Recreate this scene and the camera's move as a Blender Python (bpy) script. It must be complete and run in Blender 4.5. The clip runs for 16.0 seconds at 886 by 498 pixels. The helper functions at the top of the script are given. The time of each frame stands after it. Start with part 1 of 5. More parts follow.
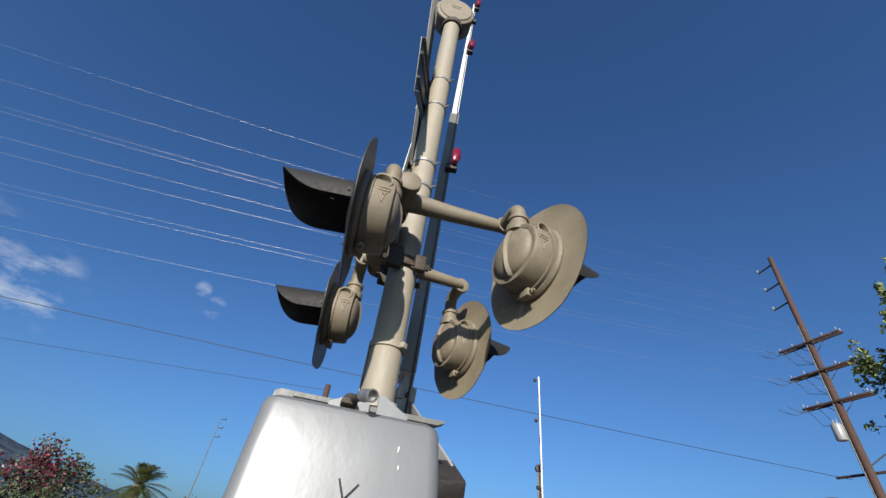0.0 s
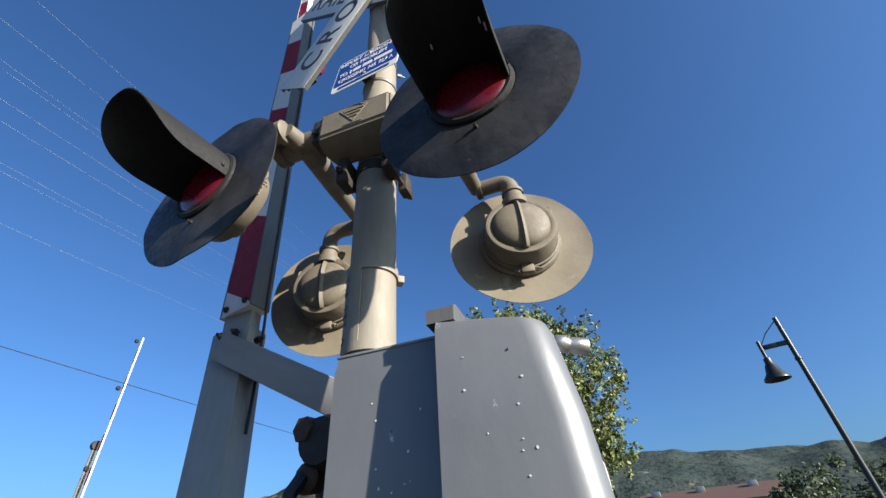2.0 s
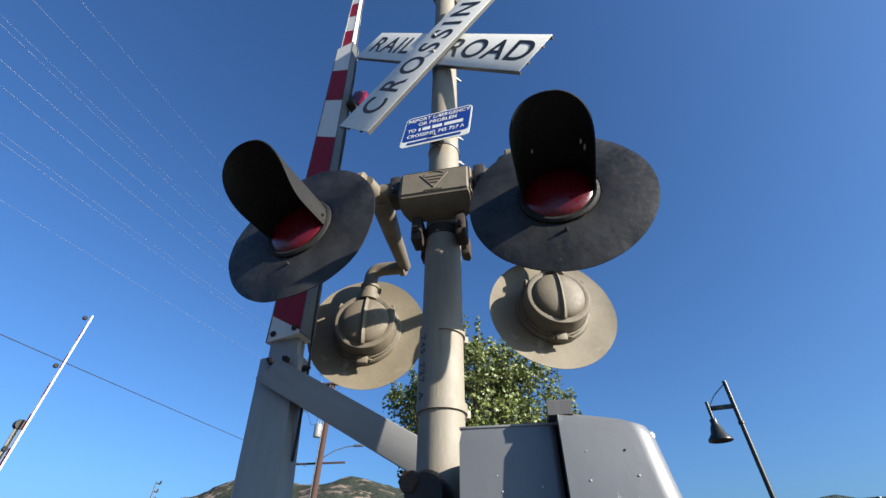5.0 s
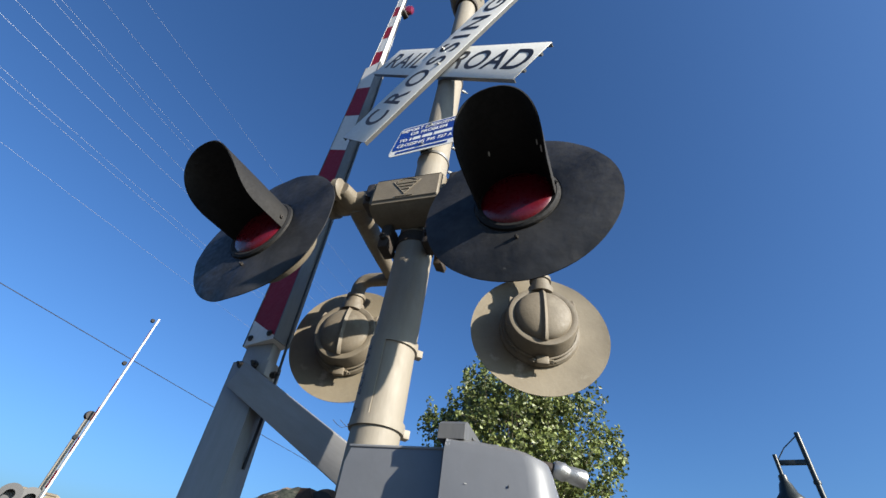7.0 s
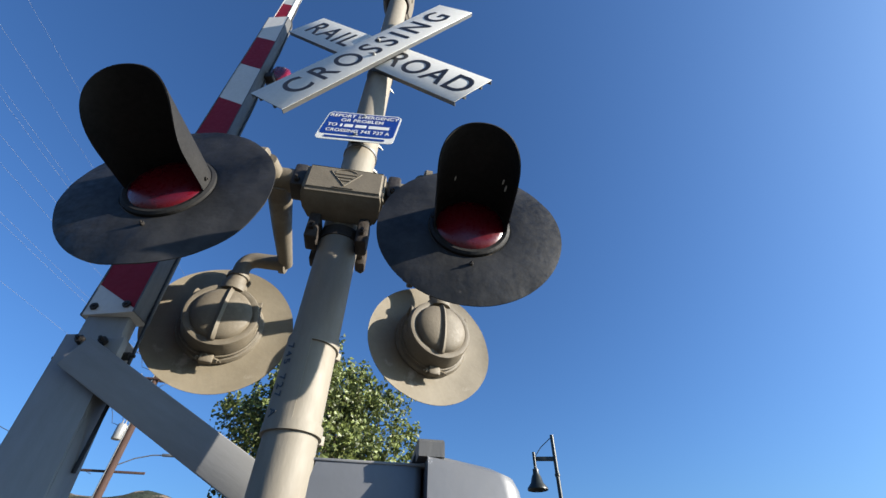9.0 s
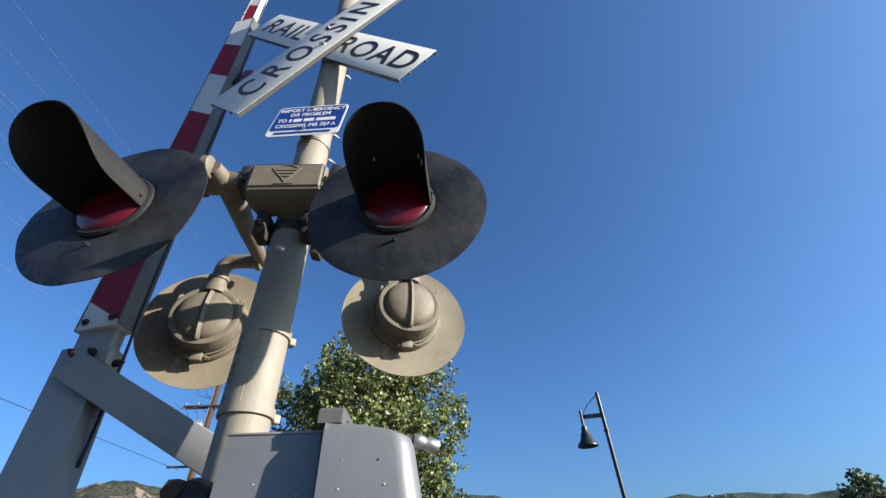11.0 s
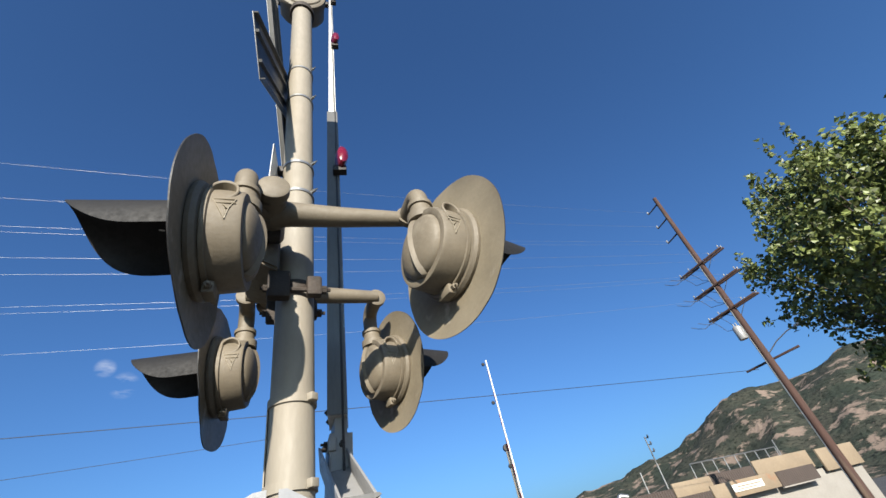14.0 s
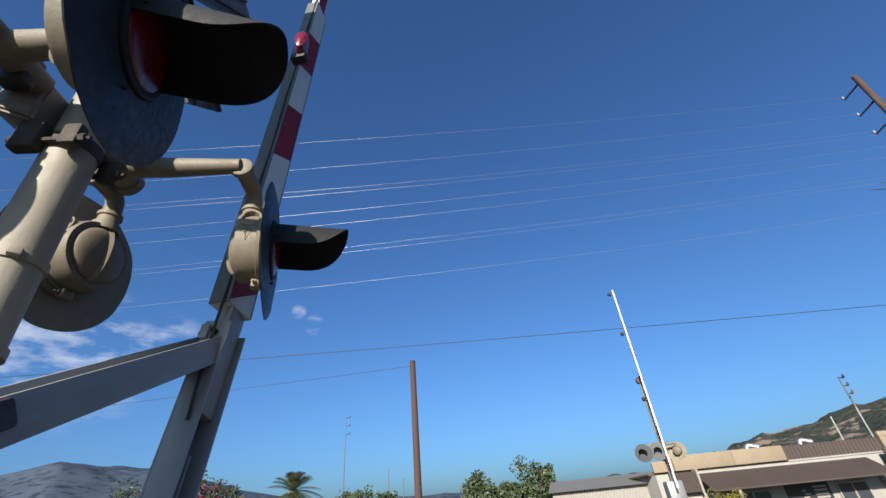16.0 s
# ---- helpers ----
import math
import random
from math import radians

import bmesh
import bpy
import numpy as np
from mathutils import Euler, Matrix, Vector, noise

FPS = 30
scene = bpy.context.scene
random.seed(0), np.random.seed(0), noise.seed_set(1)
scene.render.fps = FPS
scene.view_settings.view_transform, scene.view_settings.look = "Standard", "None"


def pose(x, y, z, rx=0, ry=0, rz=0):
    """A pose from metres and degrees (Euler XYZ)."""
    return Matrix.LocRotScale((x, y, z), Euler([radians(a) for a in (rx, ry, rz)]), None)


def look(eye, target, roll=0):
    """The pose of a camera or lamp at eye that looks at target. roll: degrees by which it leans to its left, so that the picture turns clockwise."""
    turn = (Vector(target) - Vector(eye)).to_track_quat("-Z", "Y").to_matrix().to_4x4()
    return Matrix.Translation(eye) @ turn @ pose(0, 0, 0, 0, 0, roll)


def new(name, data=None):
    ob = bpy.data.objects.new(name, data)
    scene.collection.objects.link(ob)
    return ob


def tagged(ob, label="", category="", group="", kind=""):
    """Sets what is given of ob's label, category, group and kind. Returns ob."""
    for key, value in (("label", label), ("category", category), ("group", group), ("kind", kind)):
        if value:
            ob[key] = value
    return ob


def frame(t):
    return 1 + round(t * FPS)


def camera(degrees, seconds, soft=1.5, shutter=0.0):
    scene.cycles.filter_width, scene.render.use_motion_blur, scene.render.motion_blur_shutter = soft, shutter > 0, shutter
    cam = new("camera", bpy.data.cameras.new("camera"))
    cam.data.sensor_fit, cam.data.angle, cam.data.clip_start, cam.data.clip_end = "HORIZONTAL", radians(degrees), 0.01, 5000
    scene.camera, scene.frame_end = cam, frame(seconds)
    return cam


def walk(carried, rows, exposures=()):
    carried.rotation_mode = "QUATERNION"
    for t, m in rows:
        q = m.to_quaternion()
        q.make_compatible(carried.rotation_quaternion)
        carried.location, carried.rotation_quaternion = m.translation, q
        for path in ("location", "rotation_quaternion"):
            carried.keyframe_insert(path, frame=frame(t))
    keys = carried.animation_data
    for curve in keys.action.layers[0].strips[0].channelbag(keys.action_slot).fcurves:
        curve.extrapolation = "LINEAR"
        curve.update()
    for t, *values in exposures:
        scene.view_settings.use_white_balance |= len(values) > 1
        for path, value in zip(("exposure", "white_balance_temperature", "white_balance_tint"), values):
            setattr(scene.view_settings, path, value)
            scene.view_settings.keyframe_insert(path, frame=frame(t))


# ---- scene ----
cam = camera(93.6, 16.0)
PATH = [
    (0, (0.115, -1.372, 1.399), (0.152, 0.211, 2.62), 7.7),
    (0.5, (-0.127, -1.314, 1.435), (0.344, 0.205, 2.648), -3.0),
    (1, (-0.363, -1.104, 1.461), (0.306, 0.312, 2.706), -6.1),
    (1.2, (-0.431, -1.007, 1.47), (0.356, 0.357, 2.703), -6.3),
    (1.5, (-0.505, -0.857, 1.471), (0.518, 0.396, 2.648), -4.8),
    (2, (-0.654, -0.584, 1.424), (0.739, 0.222, 2.612), -4.8),
    (2.2, (-0.707, -0.5, 1.412), (0.746, 0.147, 2.625), -4.3),
    (2.5, (-0.834, -0.417, 1.425), (0.67, 0.039, 2.662), -2.3),
    (3, (-0.981, -0.361, 1.429), (0.555, -0.047, 2.671), 0.4),
    (3.5, (-1.012, -0.382, 1.458), (0.529, 0.0, 2.674), 0.9),
    (4, (-0.998, -0.384, 1.452), (0.531, 0.065, 2.661), 0.3),
    (4.5, (-1.037, -0.36, 1.438), (0.449, 0.167, 2.668), -0.5),
    (4.7, (-1.008, -0.382, 1.451), (0.454, 0.191, 2.689), -0.4),
    (6.8, (-0.762, -0.683, 1.478), (0.397, 0.318, 2.765), 9.4),
    (7, (-0.77, -0.63, 1.485), (0.475, 0.219, 2.802), 8.8),
    (7.5, (-0.856, -0.495, 1.473), (0.58, 0.003, 2.772), 4.8),
    (8, (-0.879, -0.427, 1.48), (0.596, -0.133, 2.799), 3.9),
    (8.5, (-0.899, -0.379, 1.487), (0.561, -0.212, 2.843), 1.8),
    (8.7, (-0.898, -0.367, 1.49), (0.569, -0.253, 2.845), 1.7),
    (11, (-0.886, -0.644, 1.463), (0.648, -0.367, 2.716), -2.7),
    (11.5, (-0.72, -0.686, 1.48), (0.808, -0.376, 2.734), -4.3),
    (12, (-0.454, -0.847, 1.492), (1.047, -0.412, 2.74), -6.7),
    (12.4, (-0.267, -0.875, 1.523), (1.119, -0.207, 2.8), -8.6),
    (12.5, (-0.239, -0.883, 1.526), (1.092, -0.15, 2.826), -9.6),
    (13, (0.033, -0.895, 1.565), (1.01, 0.11, 2.992), -16.1),
    (13.5, (0.177, -1.019, 1.604), (0.681, 0.261, 3.056), -14.6),
    (14, (0.199, -1.158, 1.563), (0.609, 0.381, 2.773), -14.1),
    (14.5, (0.321, -1.195, 1.545), (0.588, 0.388, 2.738), -9.8),
    (15, (0.543, -1.098, 1.529), (0.706, 0.49, 2.734), -7.7),
    (15.5, (0.803, -0.872, 1.519), (0.968, 0.757, 2.667), -9.9),
    (16, (1.069, -0.597, 1.437), (0.809, 1.071, 2.509), -5.7),
]
walk(cam, [(t, look(e, g, r)) for t, e, g, r in PATH], exposures=[(0.0, 0.91), (0.5, 0.96), (1.0, 1.15), (2.0, 1.32), (4.0, 1.40), (7.0, 1.32), (7.6, 1.42), (8.5, 1.42), (12.0, 1.38), (13.4, 1.44), (14.0, 1.22), (14.5, 1.10), (15.0, 1.02), (15.5, 1.17), (16.0, 1.16)])

# ---- world, sun, exposure ----
SUN = Vector((-0.112, -0.917, 0.3827)).normalized()
world = bpy.data.worlds.new("sky")
scene.world = world
world.use_nodes = True
wn, wl = world.node_tree.nodes, world.node_tree.links
wn.clear()
sky = wn.new("ShaderNodeTexSky")
sky.sky_type = "NISHITA"
sky.sun_disc = False
sky.sun_elevation = math.asin(SUN.z)
sky.sun_rotation = math.atan2(SUN.x, SUN.y)
sky.air_density, sky.dust_density, sky.ozone_density = 1.0, 2.4, 3.5
sky.altitude = 100
tint = wn.new("ShaderNodeMixRGB")
tint.blend_type = "MULTIPLY"
tint.inputs[0].default_value = 1.0
tint.inputs[2].default_value = (0.615, 0.96, 1.335, 1)
# thin clouds low over the far hills
coord = wn.new("ShaderNodeTexCoord")
cloudmap = wn.new("ShaderNodeMapping")
cloudmap.inputs["Scale"].default_value = (5.0, 5.0, 14.0)
cnoise = wn.new("ShaderNodeTexNoise")
cnoise.inputs["Scale"].default_value = 2.1
cnoise.inputs["Detail"].default_value = 7.0
cnoise.inputs["Roughness"].default_value = 0.6
wl.new(coord.outputs["Generated"], cloudmap.inputs[0])
wl.new(cloudmap.outputs[0], cnoise.inputs["Vector"])


def sky_spot(az, el, inner, outer):
    """A soft round window of the sky round one direction, for a cloud."""
    d = Vector((math.cos(radians(el)) * math.cos(radians(az)), math.cos(radians(el)) * math.sin(radians(az)), math.sin(radians(el))))
    dot = wn.new("ShaderNodeVectorMath")
    dot.operation = "DOT_PRODUCT"
    dot.inputs[1].default_value = d
    wl.new(coord.outputs["Generated"], dot.inputs[0])
    rng = wn.new("ShaderNodeMapRange")
    rng.interpolation_type = "SMOOTHSTEP"
    rng.inputs[1].default_value = math.cos(radians(outer))
    rng.inputs[2].default_value = math.cos(radians(inner))
    wl.new(dot.outputs["Value"], rng.inputs[0])
    return rng.outputs[0]


def sky_math(op, a, b):
    n = wn.new("ShaderNodeMath")
    n.operation = op
    n.use_clamp = True
    for i, v in enumerate((a, b)):
        if isinstance(v, (int, float)):
            n.inputs[i].default_value = v
        else:
            wl.new(v, n.inputs[i])
    return n.outputs[0]


spots = sky_spot(142, 17, 1.0, 8.0)
for az, el, i, o in ((135, 18, 0.5, 5.0), (118.3, 22.6, 0.1, 1.5), (120.5, 24.2, 0.1, 1.1), (148, 16, 1, 7)):
    spots = sky_math("MAXIMUM", spots, sky_spot(az, el, i, o))
cover = wn.new("ShaderNodeMapRange")
cover.inputs[1].default_value, cover.inputs[2].default_value = 0.46, 0.72
wl.new(cnoise.outputs["Fac"], cover.inputs[0])
amount = sky_math("MULTIPLY", sky_math("MULTIPLY", cover.outputs[0], spots), 0.62)
mixc = wn.new("ShaderNodeMixRGB")
mixc.inputs[2].default_value = (7.5, 7.8, 8.4, 1)
wl.new(amount, mixc.inputs[0])
bg = wn.new("ShaderNodeBackground")
bg.inputs["Strength"].default_value = 0.055
wo = wn.new("ShaderNodeOutputWorld")
wl.new(sky.outputs[0], tint.inputs[1])
wl.new(tint.outputs[0], mixc.inputs[1])
wl.new(mixc.outputs[0], bg.inputs["Color"])
wl.new(bg.outputs[0], wo.inputs["Surface"])
sun_data = bpy.data.lights.new("sun", "SUN")
sun_data.energy, sun_data.angle, sun_data.color = 5.0, radians(0.53), (1.0, 0.93, 0.82)
sun = new("sun", sun_data)
sun.matrix_world = look((0, 0, 40), Vector((0, 0, 40)) - SUN)
scene.view_settings.exposure = 0.0


# ---- materials ----
def material(name, color, rough=0.6, metal=0.0, second=None, scale=8.0, amount=0.5, bump=0.0, bump_scale=60.0, stain=None, stain_scale=2.5,
             stain_at=(0.55, 0.7), island=0.0, rnd=0.0, coat=0.0, streak=1.0, spec=0.5, rough_var=0.12):
    """A surface with two scales of colour variation, optional stains, relief and a shift of tone from piece to piece."""
    color = tuple(0.635 * c for c in color)
    second = tuple(0.635 * c for c in second) if second else None
    stain = tuple(0.635 * c for c in stain) if stain else None
    m = bpy.data.materials.new(name)
    m.use_nodes = True
    nodes, links = m.node_tree.nodes, m.node_tree.links
    b = nodes["Principled BSDF"]
    b.inputs["Metallic"].default_value = metal
    b.inputs["Specular IOR Level"].default_value = spec
    b.inputs["Coat Weight"].default_value = coat
    tc = nodes.new("ShaderNodeTexCoord")
    mp = nodes.new("ShaderNodeMapping")
    mp.inputs["Scale"].default_value = (1, 1, 1.0 / streak)
    links.new(tc.outputs["Object"], mp.inputs[0])

    def tex(s, detail=5.0, rough_=0.6):
        n = nodes.new("ShaderNodeTexNoise")
        n.inputs["Scale"].default_value, n.inputs["Detail"].default_value, n.inputs["Roughness"].default_value = s, detail, rough_
        links.new(mp.outputs[0], n.inputs["Vector"])
        return n.outputs["Fac"]

    def ramp(v, lo, hi, out_lo=0.0, out_hi=1.0):
        r = nodes.new("ShaderNodeMapRange")
        r.inputs[1].default_value, r.inputs[2].default_value, r.inputs[3].default_value, r.inputs[4].default_value = lo, hi, out_lo, out_hi
        links.new(v, r.inputs[0])
        return r.outputs[0]

    def mix(f, a, c, kind="MIX"):
        n = nodes.new("ShaderNodeMixRGB")
        n.blend_type = kind
        for i, v in enumerate((f, a, c)):
            if isinstance(v, (int, float)):
                n.inputs[i].default_value = v
            elif isinstance(v, tuple):
                n.inputs[i].default_value = (*v, 1)
            else:
                links.new(v, n.inputs[i])
        return n.outputs[0]

    second = second or tuple(c * 0.75 for c in color)
    big, fine = tex(scale), tex(scale * 9, 3.0)
    col = mix(ramp(big, 0.35, 0.65, 0.0, amount), color, second)
    col = mix(ramp(fine, 0.3, 0.7, 0.0, 0.22), col, tuple(c * 0.6 for c in color))
    if stain:
        col = mix(ramp(tex(stain_scale, 8.0, 0.65), *stain_at), col, stain)
    if island:
        g = nodes.new("ShaderNodeNewGeometry")
        col = mix(1.0, col, mix(ramp(g.outputs["Random Per Island"], 0, 1), (1 - island,) * 3, (1 + island,) * 3), "MULTIPLY")
    if rnd:
        o = nodes.new("ShaderNodeObjectInfo")
        col = mix(1.0, col, mix(ramp(o.outputs["Random"], 0, 1), (1 - rnd,) * 3, (1 + rnd,) * 3), "MULTIPLY")
    links.new(col, b.inputs["Base Color"])
    links.new(ramp(fine, 0.2, 0.8, max(0.03, rough - rough_var), min(1.0, rough + rough_var)), b.inputs["Roughness"])
    if bump:
        bp = nodes.new("ShaderNodeBump")
        bp.inputs["Strength"].default_value, bp.inputs["Distance"].default_value = bump, 0.01
        links.new(tex(bump_scale, 4.0), bp.inputs["Height"])
        links.new(bp.outputs[0], b.inputs["Normal"])
    return m


MAST = material("mast_paint", (0.36, 0.318, 0.25), 0.65, 0.0, (0.29, 0.257, 0.20), 6, 0.7, 0.14, 40, (0.25, 0.21, 0.155), 3.5, (0.60, 0.78), streak=3)
TAN = material("weathered_tan_paint", (0.235, 0.195, 0.137), 0.65, 0.0, (0.15, 0.125, 0.088), 9, 0.8, 0.10, 120, (0.36, 0.315, 0.235), 5.0, (0.60, 0.75))
BRIM = material("faded_tan_plate", (0.31, 0.262, 0.183), 0.58, 0.0, (0.225, 0.188, 0.128), 6, 0.8, 0.08, 60, (0.55, 0.50, 0.41), 5.5, (0.60, 0.70))
BLACK = material("faded_black_paint", (0.0085, 0.009, 0.0105), 0.5, 0.0, (0.058, 0.058, 0.060), 6, 1.0, 0.35, 9, (0.15, 0.14, 0.13), 22.0, (0.69, 0.74), spec=0.3, rough_var=0.2)
VISOR = material("matt_black_visor", (0.012, 0.012, 0.013), 0.7, 0.0, (0.03, 0.028, 0.026), 9, 0.7, 0.15, 60, (0.14, 0.12, 0.10), 14.0, (0.74, 0.8), spec=0.3)
SILVER = material("silver_case_paint", (0.27, 0.276, 0.284), 0.42, 0.3, (0.225, 0.23, 0.238), 3, 0.7, 0.10, 16, (0.72, 0.72, 0.70), 26.0, (0.69, 0.72), streak=1.5, spec=0.5, rough_var=0.05)
GREY = material("grey_channel_paint", (0.40, 0.395, 0.385), 0.55, 0.1, (0.33, 0.33, 0.325), 5, 0.6, 0.05, 80, (0.34, 0.25, 0.18), 3.0, (0.66, 0.8), streak=4)
GALV = material("galvanised_steel", (0.55, 0.55, 0.53), 0.4, 0.8, (0.42, 0.42, 0.41), 30, 0.7, 0.15, 80)
RUST = material("rusty_iron", (0.16, 0.085, 0.05), 0.8, 0.2, (0.08, 0.05, 0.035), 20, 0.8, 0.4, 80)
CLAMPIRON = material("dirty_brown_iron", (0.060, 0.043, 0.031), 0.75, 0.1, (0.028, 0.023, 0.019), 18, 0.8, 0.25, 70)
DARK = material("dark_iron", (0.035, 0.033, 0.032), 0.6, 0.3, (0.07, 0.055, 0.045), 20, 0.7, 0.2, 80)
RED = material("red_sheeting", (0.40, 0.011, 0.028), 0.55, 0.0, (0.31, 0.009, 0.022), 7, 0.6, 0.05, 60, (0.50, 0.24, 0.22), 18.0, (0.75, 0.8), spec=0.2)
WHITE = material("white_sheeting", (0.95, 0.94, 0.89), 0.45, 0.0, (0.84, 0.82, 0.75), 6, 0.6, 0.05, 60, (0.45, 0.42, 0.36), 9.0, (0.72, 0.85))
SIGNWHITE = material("sign_white", (1.12, 1.10, 1.02), 0.4, 0.0, (1.02, 1.0, 0.91), 6, 0.5, 0.04, 60, (0.55, 0.47, 0.33), 7.0, (0.70, 0.85))
INK = material("sign_black", (0.02, 0.02, 0.024), 0.45, 0.0, (0.04, 0.04, 0.045), 20, 0.5)
BLUE = material("sign_blue", (0.012, 0.06, 0.36), 0.35, 0.0, (0.016, 0.075, 0.40), 9, 0.5)
LENS = material("red_lens_glass", (0.20, 0.003, 0.014), 0.3, 0.0, (0.11, 0.002, 0.008), 9, 0.6, 0.05, 90, coat=0.1)
LAMPRED = material("red_lamp_plastic", (0.22, 0.006, 0.024), 0.25, 0.0, (0.15, 0.005, 0.016), 14, 0.5, coat=0.5)
WOOD = material("brown_pole_wood", (0.092, 0.044, 0.031), 0.9, 0.0, (0.05, 0.027, 0.021), 3, 0.8, 0.5, 14, (0.27, 0.19, 0.13), 1.5, (0.55, 0.75), streak=12)
GREYWOOD = material("grey_pole_wood", (0.26, 0.185, 0.125), 0.85, 0.0, (0.16, 0.11, 0.075), 3, 0.8, 0.5, 14, streak=12)
BARK = material("tree_bark", (0.20, 0.16, 0.115), 0.9, 0.0, (0.10, 0.08, 0.06), 6, 0.8, 0.6, 24, streak=4)
CERAMIC = material("insulator_glaze", (0.36, 0.36, 0.355), 0.35, 0.0, (0.24, 0.235, 0.23), 10, 0.5, coat=0.3)
CABLE = material("cable_sheath", (0.03, 0.03, 0.032), 0.6)
WIRE = material("bare_wire", (0.38, 0.38, 0.38), 0.4, 0.3)
SIGNBACK = material("weathered_sign_back", (0.17, 0.17, 0.165), 0.5, 0.3, (0.11, 0.11, 0.108), 6, 0.7, 0.08, 60)
ARMSIDE = material("dark_grey_arm_edge", (0.13, 0.13, 0.125), 0.5, 0.1, (0.18, 0.175, 0.165), 6, 0.6, 0.1, 60, streak=5)
GREENPOST = material("dark_green_post_paint", (0.018, 0.024, 0.022), 0.4, 0.1, (0.03, 0.04, 0.035), 9, 0.5)


def leaf_material(name, color, second, var=0.35):
    m = material(name, color, 0.45, 0.0, second, 1.2, 0.8, 0.0, 30, island=var, spec=0.4)
    b = m.node_tree.nodes["Principled BSDF"]
    b.inputs["Subsurface Weight"].default_value = 0.0
    tr = m.node_tree.nodes.new("ShaderNodeBsdfTranslucent")
    mx = m.node_tree.nodes.new("ShaderNodeMixShader")
    mx.inputs[0].default_value = 0.25
    for link in list(b.inputs["Base Color"].links):
        m.node_tree.links.new(link.from_socket, tr.inputs["Color"])
    out = m.node_tree.nodes["Material Output"]
    m.node_tree.links.new(b.outputs[0], mx.inputs[1])
    m.node_tree.links.new(tr.outputs[0], mx.inputs[2])
    m.node_tree.links.new(mx.outputs[0], out.inputs["Surface"])
    return m


LEAF = leaf_material("poplar_leaf", (0.235, 0.275, 0.078), (0.13, 0.17, 0.05), 0.65)
DARKLEAF = leaf_material("dark_leaf", (0.10, 0.135, 0.058), (0.062, 0.09, 0.040), 0.4)
YELLOWLEAF = leaf_material("yellow_green_leaf", (0.26, 0.22, 0.03), (0.17, 0.16, 0.03), 0.4)
FLOWER = leaf_material("magenta_bracts", (0.17, 0.014, 0.040), (0.09, 0.010, 0.024), 0.5)
FROND = leaf_material("palm_frond_leaf", (0.07, 0.10, 0.03), (0.10, 0.09, 0.035), 0.4)


# ---- building helpers ----
def finish(bm, smooth=35):
    bmesh.ops.recalc_face_normals(bm, faces=bm.faces)
    if smooth:
        for f in bm.faces:
            f.smooth = True
        for e in bm.edges:
            e.smooth = len(e.link_faces) == 2 and e.calc_face_angle(3.2) < radians(smooth)
    return bm


def part(name, bm, mat, parent=None, label="", smooth=35, m=None):
    """One mesh object made of bm, under parent."""
    finish(bm, smooth)
    me = bpy.data.meshes.new(name)
    bm.to_mesh(me)
    bm.free()
    for one in mat if isinstance(mat, (list, tuple)) else (mat,):
        me.materials.append(one)
    ob = new(name, me)
    if parent is not None:
        ob.parent = parent
    if m is not None:
        ob.matrix_basis = m
    return tagged(ob, label)


def thing(name, label, category, m=None, group="", kind=""):
    ob = new(name)
    ob.empty_display_size = 0.1
    if m is not None:
        ob.matrix_basis = m
    return tagged(ob, label, category, group, kind)


def box(bm, x0, x1, y0, y1, z0, z1, bevel=0.0, m=None, seg=2):
    vs = bmesh.ops.create_cube(bm, size=1.0)["verts"]
    for v in vs:
        v.co = Vector((x0 + (v.co.x + 0.5) * (x1 - x0), y0 + (v.co.y + 0.5) * (y1 - y0), z0 + (v.co.z + 0.5) * (z1 - z0)))
    if bevel:
        es = {e for v in vs for e in v.link_edges}
        got = bmesh.ops.bevel(bm, geom=list(es), offset=bevel, segments=seg, affect="EDGES", profile=0.5)
        vs = list({v for f in got["faces"] for v in f.verts} | {v for v in vs if v.is_valid})
    if m is not None:
        bmesh.ops.transform(bm, matrix=m, verts=vs)
    return bm


def lathe(bm, profile, seg=40, axis="z", m=None, close=False):
    """Turns (radius, height) pairs round an axis."""
    rings = []
    for r, h in profile:
        ring = []
        for i in range(1 if r < 1e-5 else seg):
            a = 2 * math.pi * i / seg
            p = (r * math.cos(a), r * math.sin(a), h)
            if axis == "y":
                p = (r * math.cos(a), h, r * math.sin(a))
            elif axis == "x":
                p = (h, r * math.cos(a), r * math.sin(a))
            ring.append(bm.verts.new(p))
        rings.append(ring)
    if close:
        rings.append(rings[0])
    for a, b in zip(rings, rings[1:]):
        for i in range(max(len(a), len(b))):
            q = [a[i % len(a)], a[(i + 1) % len(a)], b[(i + 1) % len(b)], b[i % len(b)]]
            q = list(dict.fromkeys(q))
            if len(q) > 2:
                try:
                    bm.faces.new(q)
                except ValueError:
                    pass
    if m is not None:
        bmesh.ops.transform(bm, matrix=m, verts=list({v for ring in rings for v in ring}))
    return bm


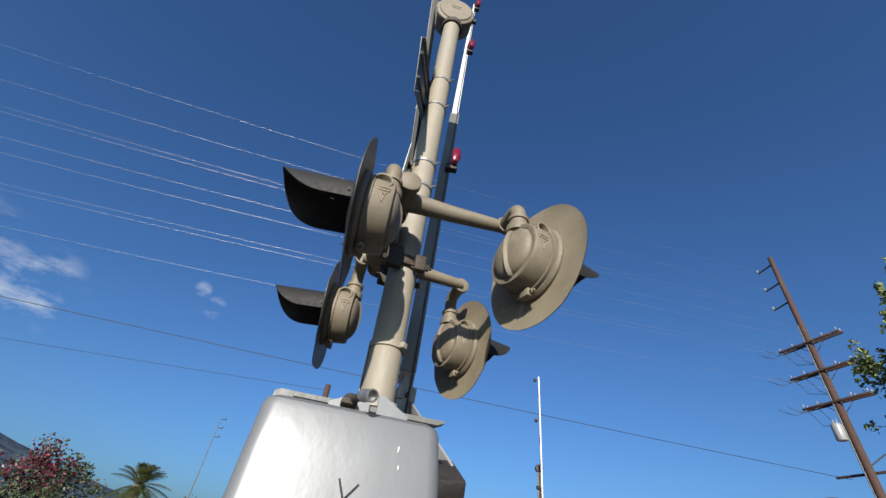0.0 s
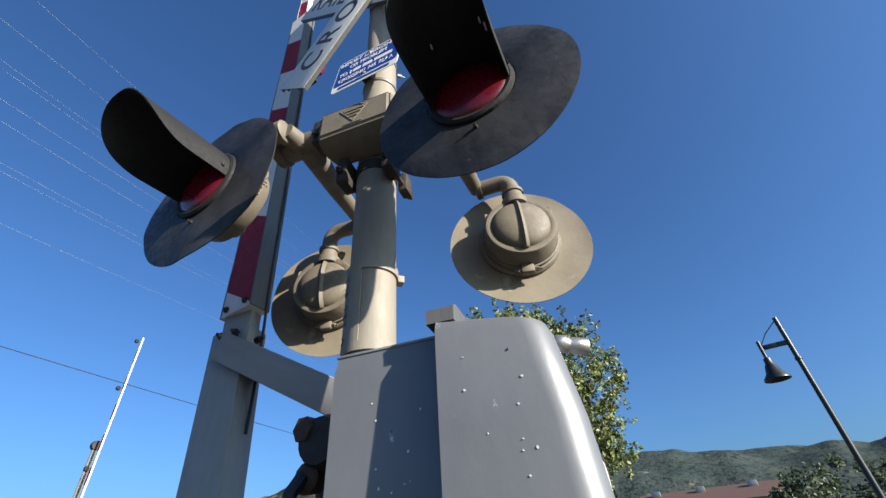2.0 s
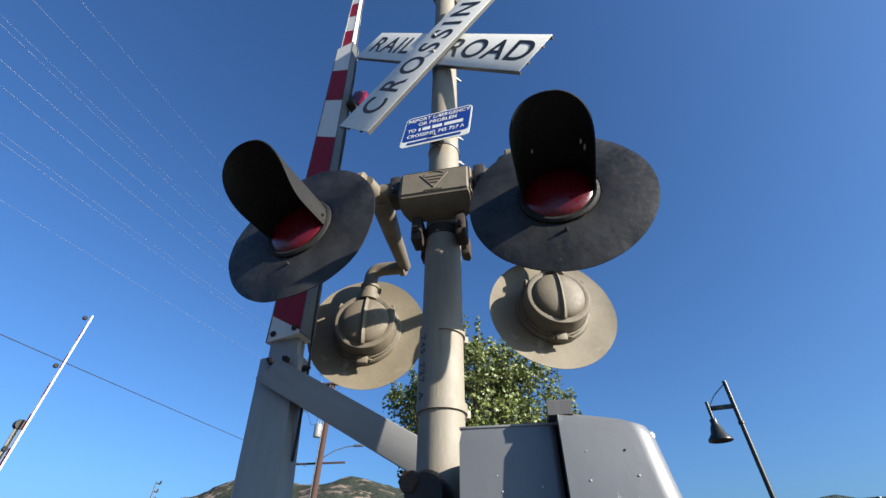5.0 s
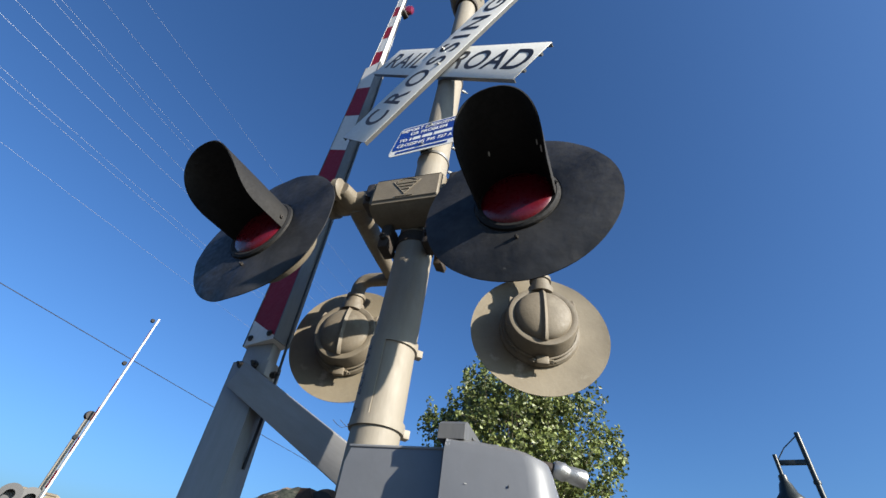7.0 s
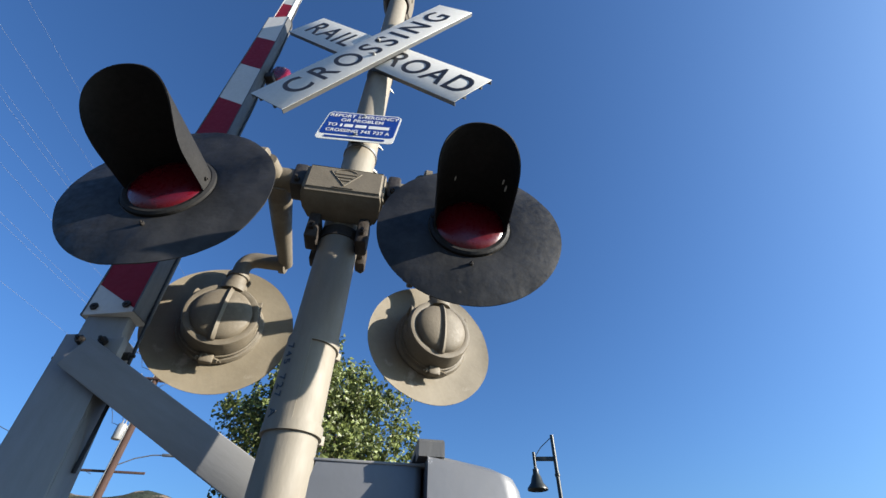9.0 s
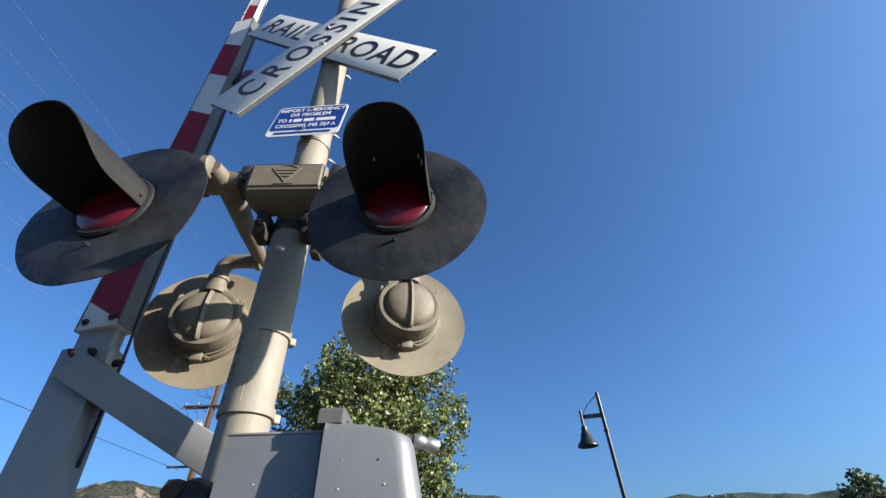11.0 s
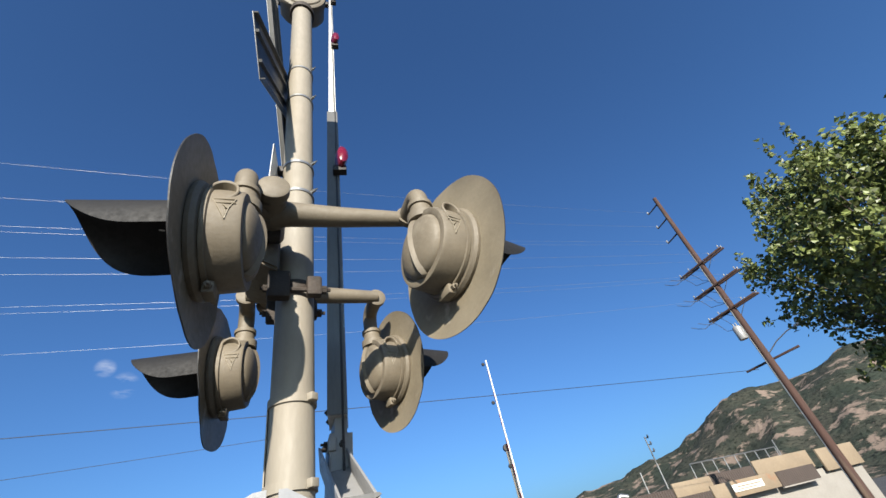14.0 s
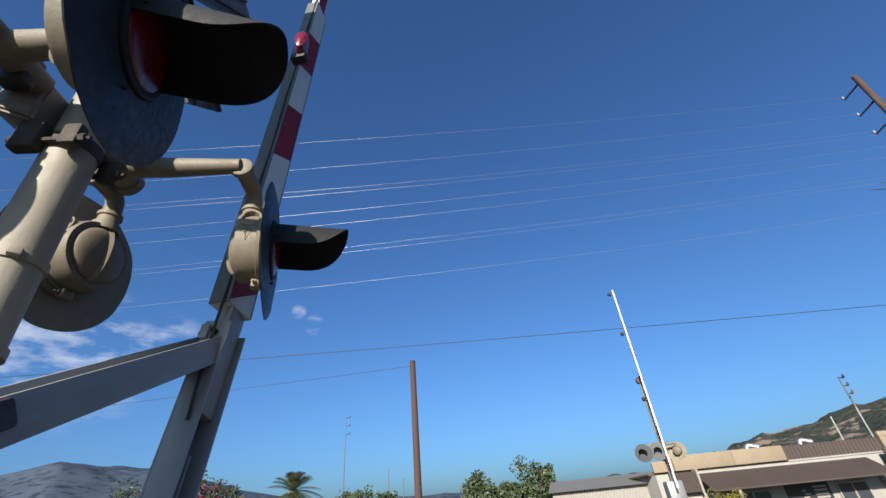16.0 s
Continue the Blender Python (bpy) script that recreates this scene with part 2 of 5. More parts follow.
def tube(bm, pts, radius, seg=12, cap=True):
    """A round tube along points; radius one number or one per point."""
    pts = [Vector(p) for p in pts]
    rad = radius if isinstance(radius, (list, tuple)) else [radius] * len(pts)
    rings, side = [], None
    for i, p in enumerate(pts):
        d = (pts[min(i + 1, len(pts) - 1)] - pts[max(i - 1, 0)]).normalized()
        if side is None:
            side = d.orthogonal().normalized()
        side = (side - d * side.dot(d)).normalized()
        up = d.cross(side)
        rings.append([bm.verts.new(p + rad[i] * (math.cos(2 * math.pi * k / seg) * side + math.sin(2 * math.pi * k / seg) * up)) for k in range(seg)])
    for a, b in zip(rings, rings[1:]):
        for k in range(seg):
            bm.faces.new((a[k], a[(k + 1) % seg], b[(k + 1) % seg], b[k]))
    if cap:
        bm.faces.new(rings[0])
        bm.faces.new(rings[-1])
    return bm


def bend(a, corner, b, r=0.04, n=6):
    """Points of a pipe from a to b with a round bend at corner."""
    a, c, b = Vector(a), Vector(corner), Vector(b)
    p, q = c + (a - c).normalized() * r, c + (b - c).normalized() * r
    return [a] + [(1 - t) ** 2 * p + 2 * t * (1 - t) * c + t * t * q for t in (i / n for i in range(n + 1))] + [b]


def bolt(bm, at, direction, r=0.009, length=0.02):
    m = Vector(direction).to_track_quat("Z", "Y").to_matrix().to_4x4()
    lathe(bm, [(0, 0), (r, 0), (r, length * 0.6), (r * 0.45, length * 0.62), (r * 0.45, length), (0, length)], 6, m=Matrix.Translation(at) @ m)
    return bm


def extrude_outline(bm, pts, depth, m=None):
    """A plate with the outline pts (x, z), from y = 0 to y = depth."""
    a = [bm.verts.new((x, 0, z)) for x, z in pts]
    b = [bm.verts.new((x, depth, z)) for x, z in pts]
    bm.faces.new(a)
    bm.faces.new(b[::-1])
    for i in range(len(pts)):
        j = (i + 1) % len(pts)
        bm.faces.new((a[i], a[j], b[j], b[i]))
    if m is not None:
        bmesh.ops.transform(bm, matrix=m, verts=a + b)
    return bm


def round_rect(w, h, r, n=5):
    pts = []
    for cx, cz, a0 in ((w / 2 - r, h / 2 - r, 0), (-w / 2 + r, h / 2 - r, 90), (-w / 2 + r, -h / 2 + r, 180), (w / 2 - r, -h / 2 + r, 270)):
        for i in range(n + 1):
            a = radians(a0 + 90 * i / n)
            pts.append((cx + r * math.cos(a), cz + r * math.sin(a)))
    return pts


def lettering(text, size, depth, m, mat, parent, name="lettering", squeeze=1.0, spacing=1.0):
    """Raised letters of the built-in font, centred, in the plane x-y of m, facing its z."""
    cu = bpy.data.curves.new(name, "FONT")
    cu.body, cu.size, cu.extrude, cu.align_x, cu.align_y = text, size, depth, "CENTER", "CENTER"
    cu.space_character, cu.offset = spacing, size * 0.012
    tmp = new("text_outline", cu)
    bpy.context.view_layer.update()
    me = bpy.data.meshes.new_from_object(tmp.evaluated_get(bpy.context.evaluated_depsgraph_get()))
    bpy.data.objects.remove(tmp)
    bpy.data.curves.remove(cu)
    me.name = name
    me.materials.clear()
    me.materials.append(mat)
    ob = new(name, me)
    ob.parent = parent
    ob.matrix_basis = m @ Matrix.Diagonal((squeeze, 1, 1, 1))
    return ob


# the frame of the signal: x along the crossarm, y the way that the near lights face
FACE = 12.8
SIG = pose(0, 0, 0, 0, 0, 90 + FACE)


def sig(a, b, z):
    return SIG @ Vector((a, b, z))


LOW = -1.0  # the land lies lower beyond the tracks


# ---- ground and distance ----
def build_ground():
    bm = bmesh.new()
    lathe(bm, [(0, 0), (6, 0), (18, 0), (22, -0.5), (26, LOW), (60, LOW), (200, LOW), (900, LOW), (3000, LOW)], 48)
    m = material("worn_asphalt", (0.055, 0.054, 0.052), 0.9, 0.0, (0.085, 0.08, 0.072), 0.6, 0.8, 0.4, 40, (0.16, 0.14, 0.11), 0.25, (0.55, 0.7))
    tagged(part("ground", bm, m), "grey worn asphalt and gravel ground", "ground", kind="structure")


def skyline(az):
    """Elevation in degrees of the hills' outline in a compass direction."""
    table = [(-75, 4.0), (-45, 4.6), (-30, 4.6), (-20, 6.2), (-14, 6.3), (-11, 5.6), (-5, 6.6), (3, 7.3), (13, 8.1), (22, 8.6), (28, 8.2), (33, 8.8), (37, 9.2), (41, 8.7), (45, 8.9),
             (47.3, 8.4), (50, 7.3), (54, 6.2), (59, 5.0), (64, 4.0), (69, 3.2), (76, 2.2), (86, 1.6), (100, 1.9), (108, 2.2), (116, 2.3), (124, 4.0), (133, 6.2), (137, 6.4), (141, 7.1), (148, 5.2), (160, 4.0), (176, 3.0)]
    for (a, e), (b, f) in zip(table, table[1:]):
        if a <= az <= b:
            t = (az - a) / (b - a)
            return e + (f - e) * t
    return 3.0


def build_hills(name, label, az0, az1, near, ridge, far, step, mat, rough):
    bm = bmesh.new()
    cols = int((az1 - az0) / step) + 1
    rows = 40
    grid = []
    for i in range(cols):
        az = az0 + step * i
        d = Vector((math.cos(radians(az)), math.sin(radians(az)), 0))
        fade = min(1.0, (az - az0) / 5, (az1 - az) / 5)
        line = []
        for j in range(rows):
            t = j / (rows - 1)
            r = near + (far - near) * t
            p = d * r
            peak = (ridge * math.tan(radians(skyline(az))) + 1.5) * max(fade, 0)
            s = (r - near) / (ridge - near)
            h = peak * (s * s * (3 - 2 * s)) if s < 1 else peak * max(0.0, 1 - ((s - 1) * (ridge - near) / (far - ridge)) ** 1.6 * 0.8)
            n = noise.fractal((p.x / ridge * 7, p.y / ridge * 7, 0.3), 0.9, 2.1, 6)
            gully = abs(noise.noise((p.x / ridge * 11, p.y / ridge * 11, 5.0)))
            h += ridge * rough * (0.018 * n - 0.022 * gully) * min(1.0, s * 2.2) * max(fade, 0) * (0.35 if 0.93 < s < 1.07 else 1.0)
            line.append(bm.verts.new((p.x, p.y, max(h, -0.5) if j else -2.0)))
        grid.append(line)
    for a, b in zip(grid, grid[1:]):
        for j in range(rows - 1):
            bm.faces.new((a[j], b[j], b[j + 1], a[j + 1]))
    tagged(part(name, bm, mat, smooth=80), label, "hill", kind="structure")


def hill_material(name, green, dry, rock, s, rock_amount):
    m = bpy.data.materials.new(name)
    m.use_nodes = True
    nodes, links = m.node_tree.nodes, m.node_tree.links
    b = nodes["Principled BSDF"]
    b.inputs["Roughness"].default_value = 0.95
    b.inputs["Specular IOR Level"].default_value = 0.1
    tc = nodes.new("ShaderNodeTexCoord")

    def tex(scale, detail):
        n = nodes.new("ShaderNodeTexNoise")
        n.inputs["Scale"].default_value, n.inputs["Detail"].default_value, n.inputs["Roughness"].default_value = scale, detail, 0.65
        links.new(tc.outputs["Object"], n.inputs["Vector"])
        return n.outputs["Fac"]

    def step(v, lo, hi):
        r = nodes.new("ShaderNodeMapRange")
        r.inputs[1].default_value, r.inputs[2].default_value = lo, hi
        links.new(v, r.inputs[0])
        return r.outputs[0]

    def mix(f, a, c):
        n = nodes.new("ShaderNodeMixRGB")
        links.new(f, n.inputs[0])
        for i, v in ((1, a), (2, c)):
            if isinstance(v, tuple):
                n.inputs[i].default_value = (*v, 1)
            else:
                links.new(v, n.inputs[i])
        return n.outputs[0]

    col = mix(step(tex(0.018 * s, 8), 0.42, 0.6), green, dry)
    col = mix(step(tex(0.16 * s, 4), 0.5, 0.62), col, tuple(c * 0.45 for c in green))
    col = mix(step(tex(0.028 * s, 9), rock_amount, rock_amount + 0.05), col, rock)
    links.new(col, b.inputs["Base Color"])
    bp = nodes.new("ShaderNodeBump")
    bp.inputs["Strength"].default_value, bp.inputs["Distance"].default_value = 1.0, 3.0 / s
    links.new(tex(0.14 * s, 6), bp.inputs["Height"])
    links.new(bp.outputs[0], b.inputs["Normal"])
    return m


build_ground()
# chaparral and rock tones, greyed a little in the colour for distance haze
NEARHILL = hill_material("chaparral_and_rock", (0.032, 0.040, 0.030), (0.054, 0.054, 0.041), (0.203, 0.155, 0.122), 2.6, 0.545)
# scrub greens shifted lighter and bluer to carry the distance haze
GREENHILL = hill_material("haze_tinted_green_chaparral", (0.034, 0.050, 0.047), (0.054, 0.067, 0.058), (0.135, 0.125, 0.105), 1.6, 0.62)
# the far slopes' blue-grey is air haze put into the base colours
FARHILL = hill_material("haze_tinted_far_slope", (0.044, 0.062, 0.090), (0.054, 0.071, 0.096), (0.066, 0.080, 0.102), 0.2, 0.66)
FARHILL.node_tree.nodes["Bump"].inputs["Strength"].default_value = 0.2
build_hills("hill", "rocky brown and green hill with cliffs", 22, 100, 170, 420, 700, 0.4, NEARHILL, 1.0)
build_hills("hill", "low green scrub-covered hills", -78, 30, 200, 520, 800, 0.5, GREENHILL, 0.8)
build_hills("hill", "far mountains coloured blue-grey for distance haze", 84, 178, 900, 2000, 2600, 0.5, FARHILL, 0.35)


# ---- signal mast ----
def build_mast():
    t = thing("signal_mast", "cream-painted steel crossing signal mast on a base", "signal mast")
    bm = bmesh.new()
    lathe(bm, [(0, 0.28), (0.057, 0.28), (0.057, 4.40), (0, 4.40)], 40)
    part("pole", bm, MAST, t)
    bm = bmesh.new()
    lathe(bm, [(0, 0), (0.19, 0), (0.19, 0.03), (0.10, 0.06), (0.085, 0.26), (0.075, 0.30), (0.057, 0.30)], 32)
    part("base", bm, MAST, t, "flared cast base")
    for z, r in ((1.787, 0.0635), (1.990, 0.0625)):
        bm = bmesh.new()
        lathe(bm, [(0.0575, z - 0.011), (r, z - 0.011), (r, z + 0.011), (0.0575, z + 0.011)], 40)
        box(bm, -0.012, 0.012, -0.078, -0.055, z - 0.010, z + 0.010, 0.002, pose(0, 0, 0, 0, 0, 55))
        part("band", bm, MAST, t)
    # number plate wrapped round the pole between the two bands
    bm = bmesh.new()
    rows = []
    for z in (1.798, 1.980):
        rows.append([(bm.verts.new((0.0595 * math.cos(radians(a)), 0.0595 * math.sin(radians(a)), z)), bm.verts.new((0.0625 * math.cos(radians(a)), 0.0625 * math.sin(radians(a)), z))) for a in range(92, 204, 8)])
    for k in range(len(rows[0]) - 1):
        for q in (0, 1):
            bm.faces.new((rows[0][k][q], rows[0][k + 1][q], rows[1][k + 1][q], rows[1][k][q]))
        for r in rows:
            bm.faces.new((r[k][0], r[k + 1][0], r[k + 1][1], r[k][1]))
    for k in (0, -1):
        bm.faces.new((rows[0][k][0], rows[0][k][1], rows[1][k][1], rows[1][k][0]))
    plate = part("number_plate", bm, MAST, t, "thin curved plate with stencilled number")
    for i, ch in enumerate("745 727 A"):
        if ch != " ":
            lettering(ch, 0.028, 0.0004, pose(0, 0, 1.963 - 0.019 * i, 0, 0, 151) @ pose(0.0632, 0, 0, 90, 0, 90) @ pose(0, 0, 0, 0, 0, -90), INK, plate, "character")
    # clamps of the signs
    for z in (2.77, 2.93, 3.404, 3.663):
        bm = bmesh.new()
        lathe(bm, [(0.0575, z - 0.006), (0.061, z - 0.006), (0.061, z + 0.006), (0.0575, z + 0.006)], 32)
        bolt(bm, (0.055, -0.035, z), (0.8, -0.6, 0), 0.007, 0.03)
        part("sign_clamp", bm, GALV, t)


def build_bell():
    """A drum that faces the road with its flat cover, standing on a collar on the mast."""
    t = thing("crossing_bell", "weathered tan electronic crossing bell on the mast top", "bell", pose(0, 0, 4.38, 0, 0, 8))
    bm = bmesh.new()
    lathe(bm, [(0, 0), (0.070, 0), (0.072, 0.008), (0.072, 0.040), (0.064, 0.048), (0.064, 0.062), (0, 0.062)], 32)
    part("collar", bm, CLAMPIRON, t, "dark collar with set screws")
    tip = pose(0, 0, 0.165, 8, 0, 0)
    bm = bmesh.new()
    lathe(bm, [(0, -0.070), (0.118, -0.070), (0.136, -0.062), (0.142, -0.050), (0.142, -0.026), (0.134, -0.022), (0.134, 0.064), (0.120, 0.082), (0, 0.086)], 44, "y", m=tip)
    drum = part("drum", bm, TAN, t)
    bm = bmesh.new()
    lathe(bm, [(0, -0.077), (0.112, -0.077), (0.118, -0.0705), (0, -0.0705)], 44, "y", m=tip)
    face = part("cover", bm, TAN, t, "flat front cover")
    bm = bmesh.new()
    for k, w in enumerate((0.036, 0.030)):
        box(bm, -w, w, -0.0795, -0.0772, 0.030 - 0.022 * k, 0.040 - 0.022 * k)
    bmesh.ops.transform(bm, matrix=tip, verts=bm.verts)
    part("maker_plate", bm, TAN, face, smooth=0)
    for k in range(4):
        bm = bmesh.new()
        box(bm, -0.150, -0.104, -0.054 + 0.026 * k, -0.042 + 0.026 * k, 0.010, 0.075, 0.003)
        bmesh.ops.transform(bm, matrix=tip, verts=bm.verts)
        part("louvre", bm, DARK, drum)
    bm = bmesh.new()
    box(bm, 0.134, 0.160, -0.050, -0.022, -0.030, 0.002, 0.005)
    bmesh.ops.transform(bm, matrix=tip, verts=bm.verts)
    part("latch", bm, DARK, t)


def build_crossbuck():
    """Two slotted aluminium blades, each with flanges along the back."""
    t = thing("crossbuck_sign", "white aluminium crossbuck sign with black lettering", "railroad sign", pose(-0.074, 0.012, 3.510))
    up = pose(0, 0, 0, 90, 0, -90)  # blade plane: x to the reader's right, y up, z to the reader
    for word, ang, lift in (("RAIL ROAD", -43.4, 0.0), ("CROSSING", 50.0, 0.025)):
        m = up @ pose(0, 0, lift, 0, 0, ang)
        end = 0.61 if word != "CROSSING" else 0.585
        bm = bmesh.new()
        box(bm, -0.61, end, -0.1145, 0.1145, -0.002, 0.002, 0.0015)
        finish(bm, 0)
        bm.normal_update()
        for f in bm.faces:
            f.material_index = 0 if f.normal.z > 0.3 and f.calc_center_median().z > 0 else 1
        blade = part("blade", bm, (SIGNWHITE, SIGNBACK), t, "white blade reading " + word, m=m)
        for y, wide, deep in ((-0.1125, 0.004, 0.018), (0.1085, 0.004, 0.018), (-0.055, 0.010, 0.014), (0.045, 0.010, 0.014)):
            bm = bmesh.new()
            box(bm, -0.61, end, y, y + wide, -deep, -0.0021, 0.0)
            part("blade_rib", bm, SIGNBACK, blade, smooth=0)
        if word == "CROSSING":
            lettering(word, 0.185, 0.0006, pose(-0.010, 0, 0.0024), INK, blade, squeeze=0.92, spacing=1.32)
        else:
            lettering("RAIL", 0.185, 0.0006, pose(-0.375, 0, 0.0024), INK, blade, squeeze=0.92, spacing=1.1)
            lettering("ROAD", 0.185, 0.0006, pose(0.335, 0, 0.0024), INK, blade, squeeze=0.92, spacing=1.1)
    for y in (-0.085, 0.085):
        bm = bmesh.new()
        bolt(bm, (-0.026, 0.0, y), (-1, 0, 0), 0.010, 0.012)
        part("bolt", bm, GALV, t)
        bm = bmesh.new()
        box(bm, 0.014, 0.034, -0.03, 0.03, y - 0.015, y + 0.015, 0.002)
        part("mount_clip", bm, GALV, t)


def build_notice():
    t = thing("emergency_notice", "small blue emergency notice plate with white text", "sign", pose(-0.082, -0.004, 2.846, 0, 0, 95) @ pose(0, 0, 0, 3, -6, 0) @ Matrix.Scale(0.925, 4))
    up = pose(0, 0, 0, 90, 0, 180)
    bm = bmesh.new()
    extrude_outline(bm, round_rect(0.305, 0.215, 0.022), 0.002)
    part("plate", bm, SIGNWHITE, t, m=pose(0, -0.002, 0))
    bm = bmesh.new()
    extrude_outline(bm, round_rect(0.293, 0.170, 0.016), 0.0006)
    part("blue_field", bm, BLUE, t, m=pose(0, 0.0002, 0.016))
    for text, z, size in (("REPORT EMERGENCY", 0.077, 0.0335), ("OR PROBLEM", 0.041, 0.0335), ("CROSSING 745 727 A", -0.040, 0.0325)):
        lettering(text, size, 0.0003, pose(0, 0.0014, z) @ up, SIGNWHITE, t, "text_line", 0.84 if "CROSS" not in text else 0.80, 1.06)
    lettering("TO", 0.0335, 0.0003, pose(0.112, 0.0014, 0.001) @ up, SIGNWHITE, t, "text_line", 0.84)
    bm = bmesh.new()
    for x0, x1 in ((0.080, 0.072), (0.063, 0.028), (0.018, -0.026), (-0.036, -0.118)):
        box(bm, x1, x0, 0.0009, 0.0014, -0.010, 0.012)
    part("number_bar", bm, SIGNWHITE, t, smooth=0)
    bm = bmesh.new()
    box(bm, -0.118, 0.118, 0.0009, 0.0014, -0.095, -0.081)
    part("name_bar", bm, BLUE, t, smooth=0)
    for z in (0.088, -0.06):
        bm = bmesh.new()
        bolt(bm, (0.0, 0.001, z), (0, 1, 0), 0.008, 0.006)
        part("bolt", bm, GALV, t)
        bm = bmesh.new()
        box(bm, -0.02, 0.02, -0.034, -0.002, z - 0.015, z + 0.015, 0.003)
        part("bracket", bm, DARK, t)


# ---- flashing lights ----
def visor_sheet(bm, radius, length, droop=0.012):
    nu, nv = 26, 24
    def at(i, j, r):
        v = 1 - (1 - j / nv) ** 2
        y = v * length
        half = 103 if v < 0.42 else 6 + 97 * math.sqrt(max(0.0, 1 - ((v - 0.42) / 0.58) ** 2))
        a = radians(90 + half * (2 * i / nu - 1))
        return Vector((r * math.cos(a), y, r * math.sin(a) - droop * v))
    shells = [[[bm.verts.new(at(i, j, radius - k * 0.003)) for i in range(nu + 1)] for j in range(nv + 1)] for k in (0, 1)]
    for s in shells:
        for j in range(nv):
            for i in range(nu):
                bm.faces.new((s[j][i], s[j][i + 1], s[j + 1][i + 1], s[j + 1][i]))
    a, b = shells
    for j in range(nv):
        for i in (0, nu):
            bm.faces.new((a[j][i], a[j + 1][i], b[j + 1][i], b[j][i]))
    for i in range(nu):
        for j in (0, nv):
            bm.faces.new((a[j][i], a[j][i + 1], b[j][i + 1], b[j][i]))
    return bm


def build_light(label, seed, joint):
    """One lamp head: it faces +y; joint is the place of the pipe that carries it, in its own frame."""
    t = thing("flashing_light", label, "signal light", group="crossing lights")
    rng = random.Random(seed)
    # round black plate, tan behind, a little bent
    bm = bmesh.new()
    lathe(bm, [(0.112, 0.002), (0.125, 0.004), (0.17, 0.003), (0.22, 0.001), (0.2495, -0.005), (0.2495, -0.008), (0.22, -0.003), (0.17, -0.001), (0.125, 0.0), (0.112, -0.002)], 72, "y", close=True)
    off = Vector((rng.random() * 9, rng.random() * 9, 0))
    for v in bm.verts:
        k = max(0.0, (Vector((v.co.x, 0, v.co.z)).length - 0.13) / 0.12)
        v.co.y += 0.010 * k * noise.noise(Vector((v.co.x * 5, v.co.z * 5, 0)) + off) + 0.003 * k * noise.noise(Vector((v.co.x * 16, v.co.z * 16, 3)) + off)
    finish(bm)
    for f in bm.faces:
        f.material_index = 1 if f.normal.y < -0.2 else 0
    part("background", bm, (BLACK, BRIM), t, "dented round plate, black in front and tan behind")
    bm = bmesh.new()
    lathe(bm, [(0.091, 0.0), (0.109, 0.0), (0.108, 0.008), (0.101, 0.012), (0.091, 0.010)], 48, "y", close=True)
    part("bezel", bm, VISOR, t)
    bm = bmesh.new()
    lathe(bm, [(0.0945, 0.002)] + [(0.0945 * math.cos(radians(a)), 0.003 + 0.024 * math.sin(radians(a))) for a in range(0, 90, 10)] + [(0, 0.027)], 40, "y")
    part("lens", bm, LENS, t, "domed red glass lens")
    bm = bmesh.new()
    visor_sheet(bm, 0.0985, 0.264 if seed == 1 else 0.269)
    visor = part("visor", bm, VISOR, t, "long black tunnel visor", smooth=60)
    for s in (-1, 1):
        bm = bmesh.new()
        bolt(bm, (s * 0.0975, 0.03, 0.0), (s, 0, 0), 0.005, 0.009)
        part("screw", bm, DARK, visor)
    if seed == 1:
        # white flakes stand in for small visor holes with bright sky showing through
        for k, (y, a, w) in enumerate(((0.105, 151, 0.008), (0.118, 143, 0.006), (0.10, 60, 0.005))):
            bm = bmesh.new()
            rr = 0.0950
            c0 = Vector((rr * math.cos(radians(a)), y, rr * math.sin(radians(a)) - 0.012 * y / 0.255))
            e1 = Vector((-math.sin(radians(a)), 0, math.cos(radians(a))))
            up = Vector((math.cos(radians(a)), 0, math.sin(radians(a))))
            ring = [c0 + e1 * w * 0.5 * math.cos(q) + Vector((0, 1, 0)) * w * 1.5 * math.sin(q + 0.4) for q in (0, 0.9, 1.7, 2.6, 3.4, 4.3, 5.2)]
            lo = [bm.verts.new(p) for p in ring]
            hi = [bm.verts.new(p - up * 0.001) for p in ring]
            bm.faces.new(lo)
            bm.faces.new(hi)
            for i in range(7):
                bm.faces.new((lo[i], lo[(i + 1) % 7], hi[(i + 1) % 7], hi[i]))
            part("paint_chip", bm, SIGNWHITE, visor, smooth=0)
    bm = bmesh.new()
    bolt(bm, (0.0, 0.002, -0.135), (0, 1, 0), 0.005, 0.014)
    part("stud", bm, DARK, t)
    # housing: drum, flange, rim and domed back cover
    bm = bmesh.new()
    lathe(bm, [(0.10, -0.002), (0.143, -0.002), (0.145, -0.012), (0.139, -0.022), (0.127, -0.026), (0.122, -0.100), (0.118, -0.107), (0.106, -0.109), (0.098, -0.106)]
          + [(0.098 * math.cos(radians(a)), -0.106 - 0.034 * math.sin(radians(a))) for a in range(12, 90, 13)] + [(0, -0.140)], 48, "y")
    house = part("housing", bm, TAN, t, "cast tan lamp housing with domed cover")
    # crease of the cover
    bm = bmesh.new()
    prof = [(0.107 * math.sin(radians(a)), -0.104 - 0.040 * math.cos(radians(a))) for a in range(-90, 91, 10)]
    a = [bm.verts.new((-0.012, y + 0.006, z)) for z, y in prof]
    b = [bm.verts.new((0.0, y - 0.006, z)) for z, y in prof]
    c = [bm.verts.new((0.012, y + 0.006, z)) for z, y in prof]
